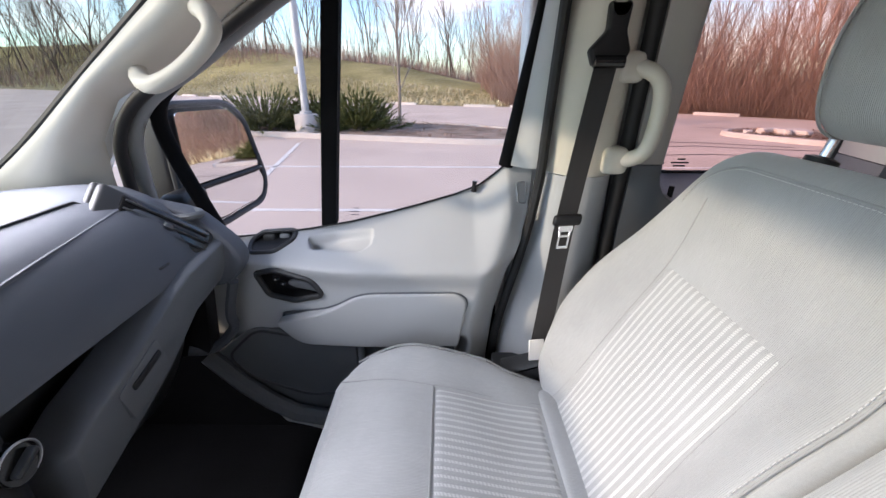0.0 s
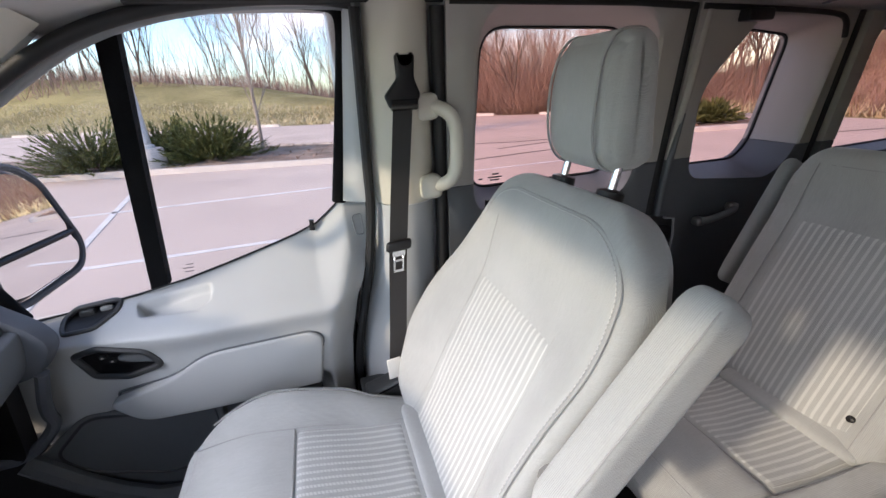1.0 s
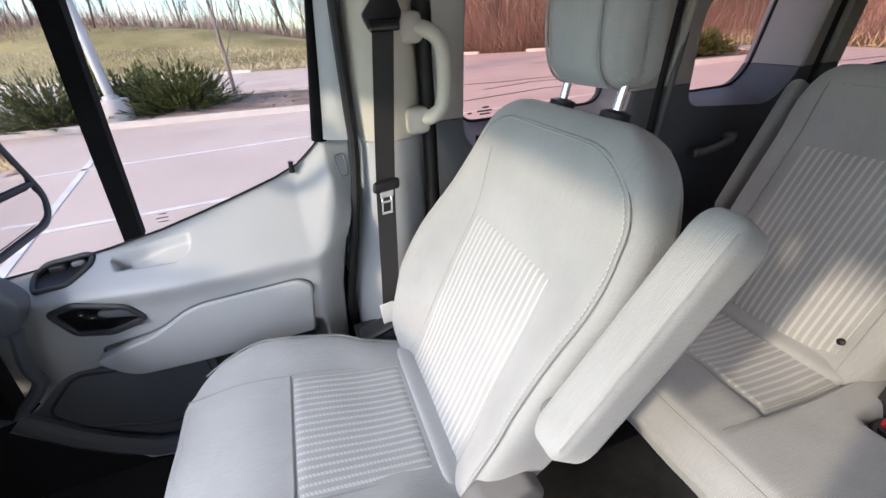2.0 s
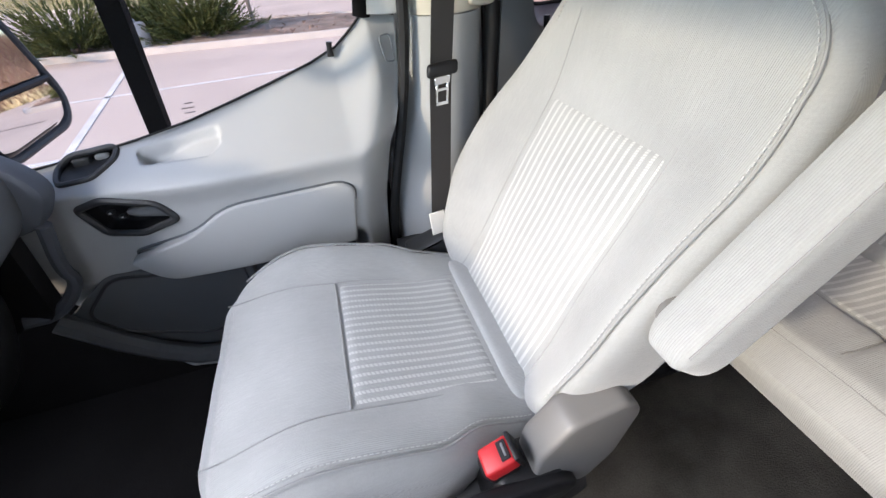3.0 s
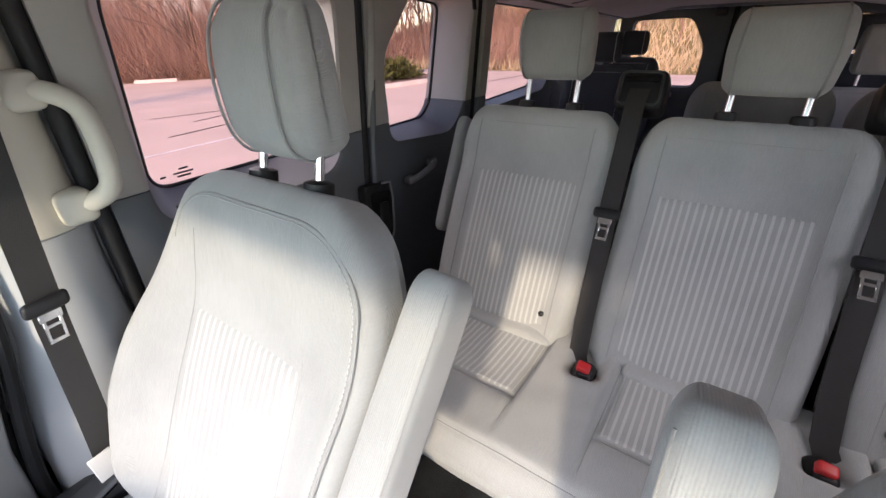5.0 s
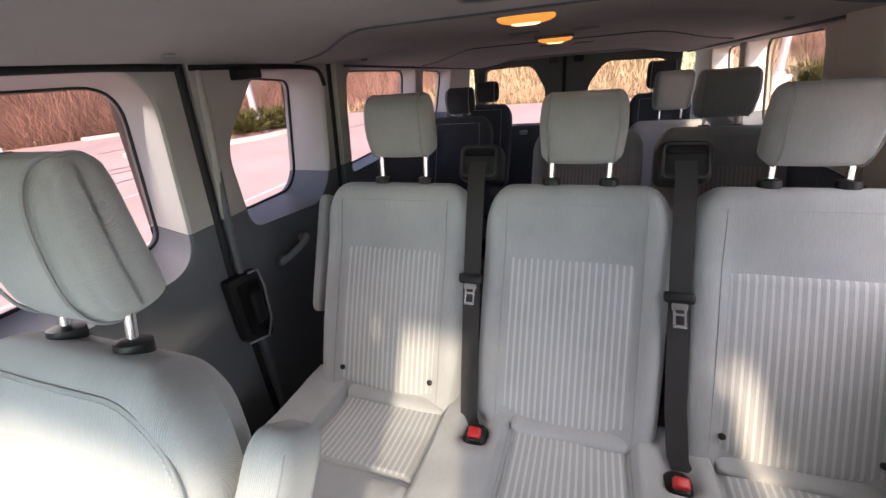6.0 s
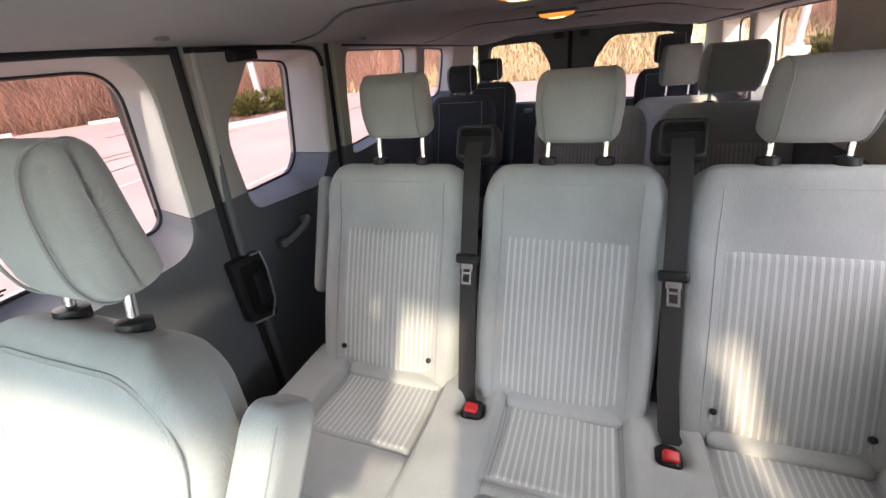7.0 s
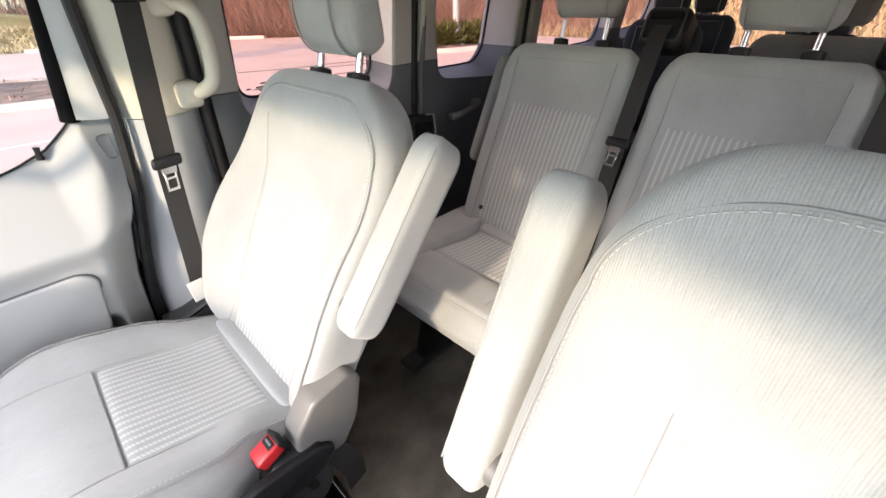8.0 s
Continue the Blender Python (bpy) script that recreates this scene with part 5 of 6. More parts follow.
part("anchor_cover", prism(rounded([(0.185, 1.112), (0.245, 1.128), (0.30, 1.15), (0.31, 1.10), (0.24, 1.075), (0.20, 1.09)], 0.012), "y", 0.69, 0.745, 0.01, 3), CHARCOAL, fb, "dark grey plastic anchor cover")
db = seat_belt("cab belts", [(0.352, -0.652, 1.79), (0.347, -0.648, 1.74), (0.322, -0.645, 1.55), (0.305, -0.637, 1.42), (0.285, -0.615, 1.25), (0.265, -0.58, 1.08)], (0.307, -0.632, 1.445), (1, 0, 0.06))


# ---------------------------------------------------------------- rear seats
def rear_back(e, yc, at0, L, W, cloth, panel, seat_half=0.137, studs=True):
    T = 0.055

    def width(v):
        s = max(0.0, (v - 0.82) / 0.18)
        return W * (0.97 + 0.03 * smoothstep(0, 0.4, v)) * (1 - 0.16 * s ** 2.0)

    def bulge(b, v):
        return 0.030 * smoothstep(0.70, 1.0, v) + 0.016 * smoothstep(0.55, 0.80, abs(b)) * (1 - smoothstep(0.8, 1.0, v)) + 0.010 * math.sin(math.pi * v)

    def shape(p, u):
        v = (p.z + L / 2) / L
        y = p.y / W * width(v)
        d = p.x
        if u[0] > -0.5:
            d += bulge(p.y / W, v) * smoothstep(-1, 1, u[0])
        return at0(yc + y, v * L, d - T)

    bk = part("backrest", soft_box((T, W, L / 2), (0.04, 0.035, 0.045), 20, shape), cloth, e)

    def front(y, v, off):
        return at0(yc + y, v * L, bulge(y / W, v) + off)

    if panel:
        def patch(y, v):
            edge = min(smoothstep(0, 0.012, seat_half - abs(y)), smoothstep(0, 0.02, 0.72 - v), smoothstep(0, 0.02, v - 0.085))
            v += 0.035 * (y / seat_half) ** 2 * smoothstep(0.4, 0.1, v)
            return front(y, v, -0.002 + 0.006 * edge)
        part("back_panel", sheet(steps(-seat_half, seat_half, 24), steps(0.085, 0.72, 30), patch), panel, bk, "pale striped cloth insert")
        for y in (-seat_half + 0.010, seat_half - 0.010) if studs else ():
            part("stud", tube([front(y, 0.172, 0.003), front(y, 0.172, 0.007), front(y, 0.172, 0.009)], [0.007, 0.007, 0.004], 12), BLACK, bk, "black round stud")
    for s in (-1, 1):
        part("back_seam", tube([front(s * (seat_half + 0.012), v, 0.0005) for v in steps(0.06, 0.915, 30)], 0.0014, 5), SEAM, bk)
    part("top_seam", tube([front(y, 0.915, -0.001) for y in steps(-W * 0.74, W * 0.74, 16)], 0.0014, 5), SEAM, bk)
    return bk


def bench_cushion(e, y0, y1, x0, x1, zf, zr, cloth):
    yc, CW = (y0 + y1) / 2, (y1 - y0) / 2

    def top(x, y, off=0.0):
        t = (x - x0) / (x1 - x0)
        z = zf + (zr - zf) * smoothstep(0.1, 1.0, t) + 0.005 * noise.noise(Vector((x * 8, y * 8, 3))) + 0.002 * noise.noise(Vector((x * 26, y * 14, 8)))
        return Vector((x, y, z + off))

    def shape(p, u):
        x, y = p.x + (x0 + x1) / 2, p.y + yc
        z = top(x, y).z - 0.065 + p.z
        if u[2] > 0:
            t = (x - x0) / (x1 - x0)
            z -= 0.018 * smoothstep(0.18, 0.0, t)
        return Vector((x + 0.03 * smoothstep(0.2, -1, u[2]) * smoothstep(0, -1, u[0]), y, z))

    cu = part("cushion", soft_box(((x1 - x0) / 2, CW, 0.065), (0.05, 0.016, 0.045), 24, shape), cloth, e)
    part("front_seam", tube([top(x0 + 0.042, y, -0.012) for y in steps(y0 + 0.03, y1 - 0.03, 16)], 0.002, 5), SEAM, cu)
    return cu


bench = thing("bench_seat", (0.9, -0.06, FLOOR), "three-place pale grey bench seat with striped inserts", "bench seat")
at2 = frame_of(1.008, 1.060, 26.0)
BL = 0.615
rear_back(bench, 0.372, at2, BL, 0.205, CLOTH, STRIPED)
rear_back(bench, -0.075, at2, BL, 0.205, CLOTH, STRIPED, studs=False)
rear_back(bench, -0.515, at2, BL, 0.215, CLOTH, STRIPED)
for yc, gap in ((0.358, 0.060), (-0.081, 0.042), (-0.505, 0.036)):
    headrest(bench, (1.283, 1.618), 10.0, yc, 0.184, 0.150, 0.085, gap, (-0.0625, 0.0625), square=True)

PLACES = ((0.208, 0.472, 0.812), (-0.215, 0.032, 0.802), (-0.645, -0.385, 0.805))
BUCKLES = ((0.955, 0.105), (0.945, -0.305))


def squab_z(x, y):
    """The bench's seat: sunk places, raised pads between them, and pockets at the buckles."""
    z = 1.137 - 0.014 * smoothstep(0.70, 1.05, x) - 0.045 * smoothstep(0.70, 0.625, x) ** 2
    back = smoothstep(0.665, 0.76, x)
    for y0, y1, x0 in PLACES:
        within = smoothstep(y0 - 0.022, y0 + 0.004, y) * smoothstep(y1 + 0.022, y1 - 0.004, y)
        z -= (0.010 + 0.016 * smoothstep(0.70, 0.95, x)) * within * back
        for edge in (y0 - 0.006, y1 + 0.006):
            z -= 0.007 * math.exp(-((y - edge) / 0.007) ** 2) * back
        z -= 0.006 * math.exp(-((x - x0 + 0.006) / 0.006) ** 2) * within
        z += 0.008 * math.exp(-((x - x0 + 0.05) / 0.05) ** 2) * within
    z -= 0.004 * math.exp(-((x - 0.668) / 0.005) ** 2)
    for bx, by in BUCKLES:
        z -= 0.030 * math.exp(-(((x - bx - 0.02) / 0.045) ** 4 + ((y - by) / 0.034) ** 4))
        z += 0.005 * math.exp(-(((x - bx + 0.05) / 0.03) ** 2 + ((y - by) / 0.05) ** 2))
    crease = noise.noise(Vector((x * 11 + y * 6, y * 15 - x * 9, 5.0)))
    z += 0.004 * noise.noise(Vector((x * 7, y * 7, 3))) + 0.0035 * crease * smoothstep(0.70, 0.9, x)
    return z


def squab_pt(x, y, off=0.0):
    return Vector((x, y, squab_z(x, y) + off))


def squab_row(y):
    """One slice of the squab: up the apron, over the nose and back along the seat."""
    out = [Vector((0.700, y, 1.000)), Vector((0.672, y, 1.004)), Vector((0.655, y, 1.020))]
    out += [Vector((0.655 - 0.030 * math.sin(f * math.pi / 2) + 0.003 * noise.noise(Vector((y * 9, f * 3, 7))), y, 1.020 + (squab_z(0.625, y) - 0.012 - 1.020) * f)) for f in steps(0, 1, 8)[1:]]
    return out + [squab_pt(x, y) for x in [0.629, 0.636] + steps(0.645, 1.075, 72)]


rows = [squab_row(y) for y in steps(-0.730, 0.600, 230)]
bm = from_lists([v for r in rows for v in r], [(i * len(rows[0]) + j, (i + 1) * len(rows[0]) + j, (i + 1) * len(rows[0]) + j + 1, i * len(rows[0]) + j + 1) for i in range(len(rows) - 1) for j in range(len(rows[0]) - 1)])
ends = [[Vector((v.x, v.y, v.z)) for v in r] for r in (rows[0], rows[-1])]
for r in ends:
    bm.faces.new([bm.verts.new(v) for v in r + [Vector((1.075, r[0].y, 1.0))]])
bmesh.ops.recalc_face_normals(bm, faces=bm.faces)
squab = part("cushion", bm, CLOTH, bench, "upholstered seat with raised pads between the places")
for y0, y1, x0 in PLACES:
    def insert(x, y):
        edge = min(smoothstep(0, 0.010, y - y0), smoothstep(0, 0.010, y1 - y), smoothstep(0, 0.010, x - x0), smoothstep(0, 0.010, 1.03 - x))
        return squab_pt(x, y, -0.002 + 0.0045 * edge)
    part("cushion_panel", sheet(steps(x0, 1.03, 30), steps(y0, y1, 34), insert), STRIPED, squab, "pale striped cloth insert")
    part("cushion_roll", soft_box((0.022, (y1 - y0) / 2 + 0.004, 0.011), (0.012, 0.02, 0.008), 10, lambda p, u: Vector((1.024, (y0 + y1) / 2, 1.106 + 0.2 * p.x)) + p), CLOTH, squab, "padded roll behind the insert")
    part("cushion_seam", tube([squab_pt(x0 - 0.006, y, 0.0005) for y in steps(y0, y1, 24)], 0.0012, 5), SEAM, squab)
    for y in (y0 - 0.006, y1 + 0.006):
        part("cushion_seam", tube([squab_pt(x, y, 0.0005) for x in steps(0.70, 1.04, 40)], 0.0012, 5), SEAM, squab)
part("front_seam", tube([squab_pt(0.668, y, 0.0003) for y in steps(-0.725, 0.595, 120)], 0.0013, 5), SEAM, squab)
part("side_bolster", soft_box((0.03, 0.018, 0.17), (0.02, 0.014, 0.03), 10, lambda p, u: at2(0.612 + p.y, 0.41 + p.z, -0.035 + p.x)), CLOTH, bench, "padded side wing")
part("seat_frame", rbox((0.93, -0.06, 0.965), (0.30, 1.24, 0.06), 0.015), BLACK, bench)
for y in (0.50, 0.02, -0.62):
    lg = part("leg", prism(rounded([(0.74, FLOOR), (0.80, FLOOR), (0.98, 0.94), (0.80, 0.94)], 0.015), "y", y - 0.02, y + 0.02, 0.005), BLACK, bench, "black painted steel leg")
    part("leg", prism(rounded([(1.02, FLOOR), (1.10, FLOOR), (1.04, 0.94), (0.94, 0.94)], 0.015), "y", y - 0.02, y + 0.02, 0.005), BLACK, bench)
    part("floor_rail", rbox((0.92, y, FLOOR + 0.012), (0.46, 0.07, 0.02), 0.004), CHARCOAL, lg)


def bench_belt(y, top_x=1.262):
    path = [at2(y, 0.68, -0.05), at2(y, 0.675, 0.012), at2(y, 0.63, 0.035), at2(y - 0.004, 0.38, 0.030), at2(y - 0.012, 0.15, 0.022), at2(y - 0.02, 0.05, 0.03), Vector((0.99, y - 0.03, 1.10))]
    e = seat_belt("bench belts", path, at2(y - 0.003, 0.368, 0.031), (0, -1, 0))
    gd = part("belt_guide", soft_box((0.040, 0.052, 0.045), (0.016, 0.02, 0.018), 10, lambda q, u: at2(y + q.y, 0.662 + q.z, -0.02 + q.x)), BLACK, e, "black shoulder belt guide")
    part("guide_slot", rbox(at2(y, 0.682, 0.021), (0.006, 0.070, 0.012), 0.002, 1, Euler((0, radians(26), 0)).to_matrix()), GLOSS_BLACK, gd)
    part("guide_rim", tube([at2(y + a, 0.662 + b, 0.021) for a, b in rounded([(-0.042, -0.034), (0.042, -0.034), (0.042, 0.036), (-0.042, 0.036)], 0.014)], 0.003, 6, closed=True), CHARCOAL, gd)
    return e


bench_belt(0.153)
bench_belt(-0.288)
bench_belt(-0.745)


def buckle(x, y, z, tilt=20):
    turn = Euler((radians(8), radians(-tilt), 0)).to_matrix()
    e = thing("belt_buckle", (x, y, z - 0.03), "black belt buckle with a red button between the cushions", "belt buckle", "bench buckles")
    part("pocket", soft_box((0.032, 0.026, 0.02), (0.02, 0.022, 0.015), 8, lambda p, u: Vector((x + 0.008, y, z - 0.020)) + p), BLACK, e, "dark pocket in the cushion")
    part("body", rbox((x, y, z - 0.018), (0.024, 0.032, 0.05), 0.006, 3, turn), BLACK, e)
    part("release_button", rbox((x - 0.003, y, z + 0.010), (0.022, 0.029, 0.020), 0.005, 3, turn), RED, e, "red release button")
    return e


buckle(0.953, 0.105, 1.121)
buckle(0.945, -0.305, 1.114)


def rear_seat(x, y, top_z, w, hw, hh, cloth, panel, label, head_gap=0.035):
    """A single seat further back."""
    e = thing("rear_seat", (x - 0.25, y, FLOOR), label, "van seat", "rear seats")
    at = frame_of(x - 0.24, 1.10, 22.0)
    L = (top_z - 1.10) / math.cos(radians(22))
    rear_back(e, y, at, L, w / 2, cloth, panel, seat_half=w / 2 - 0.07)
    headrest(e, tuple(at(0, L, -0.02))[::2], 10.0, y, hw, hh, 0.09, head_gap, (-hw * 0.27, hw * 0.27), cloth=cloth, square=True)
    bench_cushion(e, y - w / 2, y + w / 2, x - 0.62, x - 0.22, 1.125, 1.10, cloth)
    part("base", rbox((x - 0.42, y, 0.85), (0.30, w * 0.6, 0.30), 0.03), BLACK, e)
    return e


rear_seat(2.17, -0.555, 1.592, 0.43, 0.205, 0.165, CLOTH, STRIPED, "pale grey cloth seat in the third row")
rear_seat(2.17, -0.085, 1.592, 0.43, 0.20, 0.10, CLOTH, STRIPED, "pale grey cloth middle seat in the third row")
rear_seat(2.62, 0.595, 1.605, 0.36, 0.165, 0.135, CLOTH_DARK, None, "dark single seat in the third row", 0.018)
rear_seat(3.22, 0.585, 1.60, 0.34, 0.165, 0.13, CLOTH_DARK, None, "dark seat in the last row", 0.018)
rear_seat(3.05, -0.51, 1.49, 0.42, 0.20, 0.20, CLOTH, None, "grey cloth seat in the last row", 0.06)
rear_seat(3.42, -0.50, 1.60, 0.36, 0.18, 0.16, CLOTH_DARK, None, "dark seat beside the rear door", 0.03)


# ---------------------------------------------------------------- outside
HILL = [(-300, 8.2), (-53, 6.6), (-28, 4.9), (-18, 4.1), (-5, 2.7), (4, 0.9), (14, 0.2), (300, 0.0)]
EDGE = [(-300, 160), (-38, 45.5), (-20, 36.5), (-9, 31.2), (0.5, 26.4), (8.4, 24.9), (11.7, 21.8), (16, 18.8), (18.2, 13.5), (300, 13)]


def ground_z(x, y):
    far = lerp_at(EDGE, x)
    hill = smoothstep(far + 2, far + 26, y) * lerp_at(HILL, x) if x < 20 else 0.0
    return hill + 6.0 * smoothstep(19, 54, x) * smoothstep(38, 20, y) + 1.0 * smoothstep(-30, -80, y)


GRASS = mat("dormant winter grass", (0.41, 0.345, 0.16), 1.0, vary=0.40, grain=3.0, bump=0.9, stain=0.16, spec=0.05)
ASPHALT = mat("pale weathered asphalt", (0.63, 0.51, 0.435), 0.95, vary=0.10, grain=70, bump=0.4, stain=0.45, spec=0.1)
CONCRETE = mat("pale concrete", (0.64, 0.57, 0.52), 0.9, vary=0.12, grain=60, bump=0.5, stain=2.0, spec=0.1)
MULCH = mat("brown bark mulch", (0.40, 0.31, 0.25), 1.0, vary=0.4, grain=30, bump=1.0, stain=1.5, spec=0.05)
LINE = mat("worn white line paint", (0.80, 0.76, 0.72), 0.8, vary=0.15, grain=25, bump=0.2, stain=3)
TAR = mat("dark crack sealant", (0.08, 0.065, 0.06), 0.8, vary=0.2, grain=40, bump=0.3)
BARK = mat("grey brown bark", (0.17, 0.125, 0.10), 0.95, vary=0.3, grain=12, bump=0.8, stain=0.8, spec=0.05)
TWIG = mat("reddish brown twigs", (0.42, 0.27, 0.215), 0.95, vary=0.35, grain=8, bump=0.3, stain=0.15, spec=0.05)
STRAW = mat("dry straw weeds", (0.68, 0.57, 0.37), 0.95, vary=0.35, grain=8, bump=0.3, stain=0.12, spec=0.05)
JUNIPER = mat("dark green juniper needles", (0.15, 0.165, 0.055), 0.8, vary=0.45, grain=12, bump=0.3, stain=5, spec=0.2)
YOUNG_BARK = mat("pale young bark", (0.36, 0.29, 0.24), 0.9, vary=0.2, grain=12, bump=0.5, stain=0.8, spec=0.05)
POLE = mat("pale galvanised pole", (0.50, 0.50, 0.50), 0.5, 0.3, vary=0.06, grain=60, bump=0.1)

g = sheet([-320, -240, -170] + steps(-120, 120, 96) + [170, 240, 320], [-300, -200, -140] + steps(-100, 140, 96) + [200, 320], lambda x, y: Vector((x, y, ground_z(x, y) - 0.04)))
tagged(obj("ground", g, GRASS), "dormant olive and straw grass rising to a low hill", "ground", kind="structure")
rim = [(x, y) for x, y in EDGE[1:-1]]
lot = from_lists([(-60, -30, 0), (18.2, -30, 0)] + [(18.2, 3, 0)] + [(x, y, 0) for x, y in reversed(rim)] + [(-60, 57, 0)], [tuple(range(len(rim) + 4))])
tagged(obj("pavement", lot, ASPHALT, smooth=False), "pale sunlit asphalt car park", "car park", kind="structure")


def stripe(points, w, material, name, label):
    e = obj(name, ribbon([(x, y, 0.005) for x, y in points], w, 0.004, [Vector((-(points[min(i + 1, len(points) - 1)][1] - points[max(i - 1, 0)][1]), points[min(i + 1, len(points) - 1)][0] - points[max(i - 1, 0)][0], 0)) for i in range(len(points))]), material, smooth=False)
    return tagged(e, label, "road marking" if material is LINE else "crack", kind="structure")


for y in (2.45, 5.35, 8.25):
    stripe([(-9.0, y - 0.05), (7.5, y + 0.05)], 0.10, LINE, "parking_line", "worn white parking bay line")
stripe([(-3.90, 11.3), (-2.4, 2.4)], 0.10, LINE, "parking_line", "worn white line across the bay ends")
for pts in ([(4.8, 12.4), (6.2, 11.9), (7.6, 11.7), (9.4, 11.0)], [(5.2, 10.9), (6.9, 11.2), (8.0, 10.8), (10.2, 10.3)], [(4.0, 9.6), (6.5, 9.9), (9.0, 9.4)], [(9.5, 15.5), (12.5, 15.0), (14.5, 14.2)], [(11.5, 8.3), (14, 7.9), (17, 7.4)]):
    stripe(pts, 0.07, TAR, "asphalt_crack", "dark sealed crack in the asphalt")


def island(outline, label):
    out = rounded(outline, 0.9, 6)
    c = Vector((sum(p[0] for p in out) / len(out), sum(p[1] for p in out) / len(out)))
    e = thing("island", (c.x, c.y, 0), label, "planting island", kind="structure")
    inner = [tuple(c + (Vector(p) - c) * (1 - 0.16 / (Vector(p) - c).length)) for p in out]
    n = len(out)
    vs = [(*p, 0.0) for p in out] + [(*(c + (Vector(p) - c) * 0.995), 0.14) for p in out] + [(*p, 0.15) for p in inner] + [(*p, 0.08) for p in inner]
    fs = [(k * n + i, k * n + (i + 1) % n, (k + 1) * n + (i + 1) % n, (k + 1) * n + i) for k in range(3) for i in range(n)]
    part("kerb", from_lists(vs, fs), CONCRETE, e, "pale concrete kerb", sharp=25)
    rings = []
    for f in (1.0, 0.85, 0.65, 0.4, 0.15):
        rings.append([(c.x + (p[0] - c.x) * f, c.y + (p[1] - c.y) * f, 0.10 + 0.06 * (1 - f) + 0.03 * noise.noise(Vector((p[0] * f * 2, p[1] * f * 2, 1)))) for p in inner])
    vs = [v for r in rings for v in r]
    fs = [(k * n + i, k * n + (i + 1) % n, (k + 1) * n + (i + 1) % n, (k + 1) * n + i) for k in range(4) for i in range(n)] + [tuple(4 * n + i for i in range(n))]
    part("mulch_bed", from_lists(vs, fs), MULCH, e, "brown bark mulch")
    rnd = random.Random(3)
    chips = bmesh.new()
    for _ in range(1500):
        a, f = rnd.randrange(n), math.sqrt(rnd.random()) * 0.96
        p = Vector((c.x + (inner[a][0] - c.x) * f, c.y + (inner[a][1] - c.y) * f, 0.17 + 0.06 * (1 - f) * rnd.random()))
        d = Vector((rnd.uniform(-1, 1), rnd.uniform(-1, 1), rnd.uniform(-0.2, 0.4))).normalized() * rnd.uniform(0.02, 0.07)
        w = d.cross(Vector((0, 0, 1))).normalized() * rnd.uniform(0.008, 0.025)
        chips.faces.new([chips.verts.new(q) for q in (p - d - w, p + d - w, p + d + w, p - d + w)])
    ch = part("mulch_chips", chips, TWIG, e, smooth=False)
    ch["kind"] = "stuff"
    return e


island([(-13, 14.6), (-7.0, 12.95), (0.9, 11.15), (3.6, 11.3), (3.4, 13.2), (0.6, 15.2), (-6, 17.2), (-13, 18.6)], "kerbed planting island with brown mulch")
island([(8.7, 13.5), (9.6, 12.0), (11.2, 10.3), (15.0, 9.7), (15.8, 11.4), (12.8, 13.4), (10.2, 14.4)], "small kerbed island with rubble and shrubs")


def grow(bm, rnd, p, way, length, r, depth, spread, up, split=(2, 3)):
    """One limb and its side limbs, as tapered three- to six-sided bars."""
    sides = 6 if depth >= 4 else 4 if depth >= 2 else 3
    segs = 3 if depth > 0 else 2
    rings, pts = [], []
    d = way.normalized()
    for k in range(segs + 1):
        f = k / segs
        rr = max(r * (1 - 0.45 * f), 0.002)
        side_ = d.orthogonal().normalized()
        oth = d.cross(side_)
        rings.append([bm.verts.new(p + (side_ * math.cos(a) + oth * math.sin(a)) * rr) for a in (2 * math.pi * q / sides for q in range(sides))])
        pts.append((p.copy(), d.copy(), rr))
        d = (d + Vector((rnd.uniform(-1, 1), rnd.uniform(-1, 1), rnd.uniform(-0.6, 1.0) * up)) * 0.13).normalized()
        p = p + d * (length / segs)
    for a, b in zip(rings, rings[1:]):
        for k in range(sides):
            bm.faces.new((a[k], a[(k + 1) % sides], b[(k + 1) % sides], b[k]))
    if depth == 0:
        return
    for _ in range(rnd.randint(*split) + (1 if depth > 2 else 0)):
        q, dd, rr = pts[rnd.randint(1, segs)]
        a = rnd.uniform(0, 6.28)
        o = dd.orthogonal().normalized()
        o = (o * math.cos(a) + dd.cross(o) * math.sin(a))
        grow(bm, rnd, q.copy(), (dd + o * rnd.uniform(0.5, 1.0) * spread + Vector((0, 0, up * 0.35))).normalized(), length * rnd.uniform(0.55, 0.8), rr * 0.62, depth - 1, spread, up, split)
    q, dd, rr = pts[-1]
    grow(bm, rnd, q.copy(), dd, length * 0.7, rr * 0.9, depth - 1, spread, up, split)


def bare_tree(x, y, h, label, seed, depth=5, spread=0.55, split=(2, 3)):
    rnd = random.Random(seed)
    e = thing("tree", (x, y, ground_z(x, y)), label, "tree", "bare trees")
    z0 = ground_z(x, y) + (0.12 if y < 16 else -0.05)
    trunk = h * 0.34
    part("trunk", tube([(x, y, z0 - 0.1), (x + 0.02, y, z0 + trunk * 0.5), (x, y + 0.03, z0 + trunk), (x, y, z0 + trunk * 1.7)], [h * 0.0075, h * 0.0065, h * 0.0055, h * 0.003], 8), YOUNG_BARK, e)
    bm = bmesh.new()
    for k in range(18):
        f = 0.40 + 1.25 * k / 17
        a = k * 2.4 + rnd.uniform(-0.4, 0.4)
        grow(bm, rnd, Vector((x, y, z0 + trunk * f)), Vector((math.cos(a) * 0.42, math.sin(a) * 0.42, 1.0)), h * 0.17 * (1.5 - 0.35 * f), h * 0.0026, depth - 2, spread, 0.8, split)
    part("crown", bm, YOUNG_BARK, e, "fine bare branches", smooth=False)
    return e


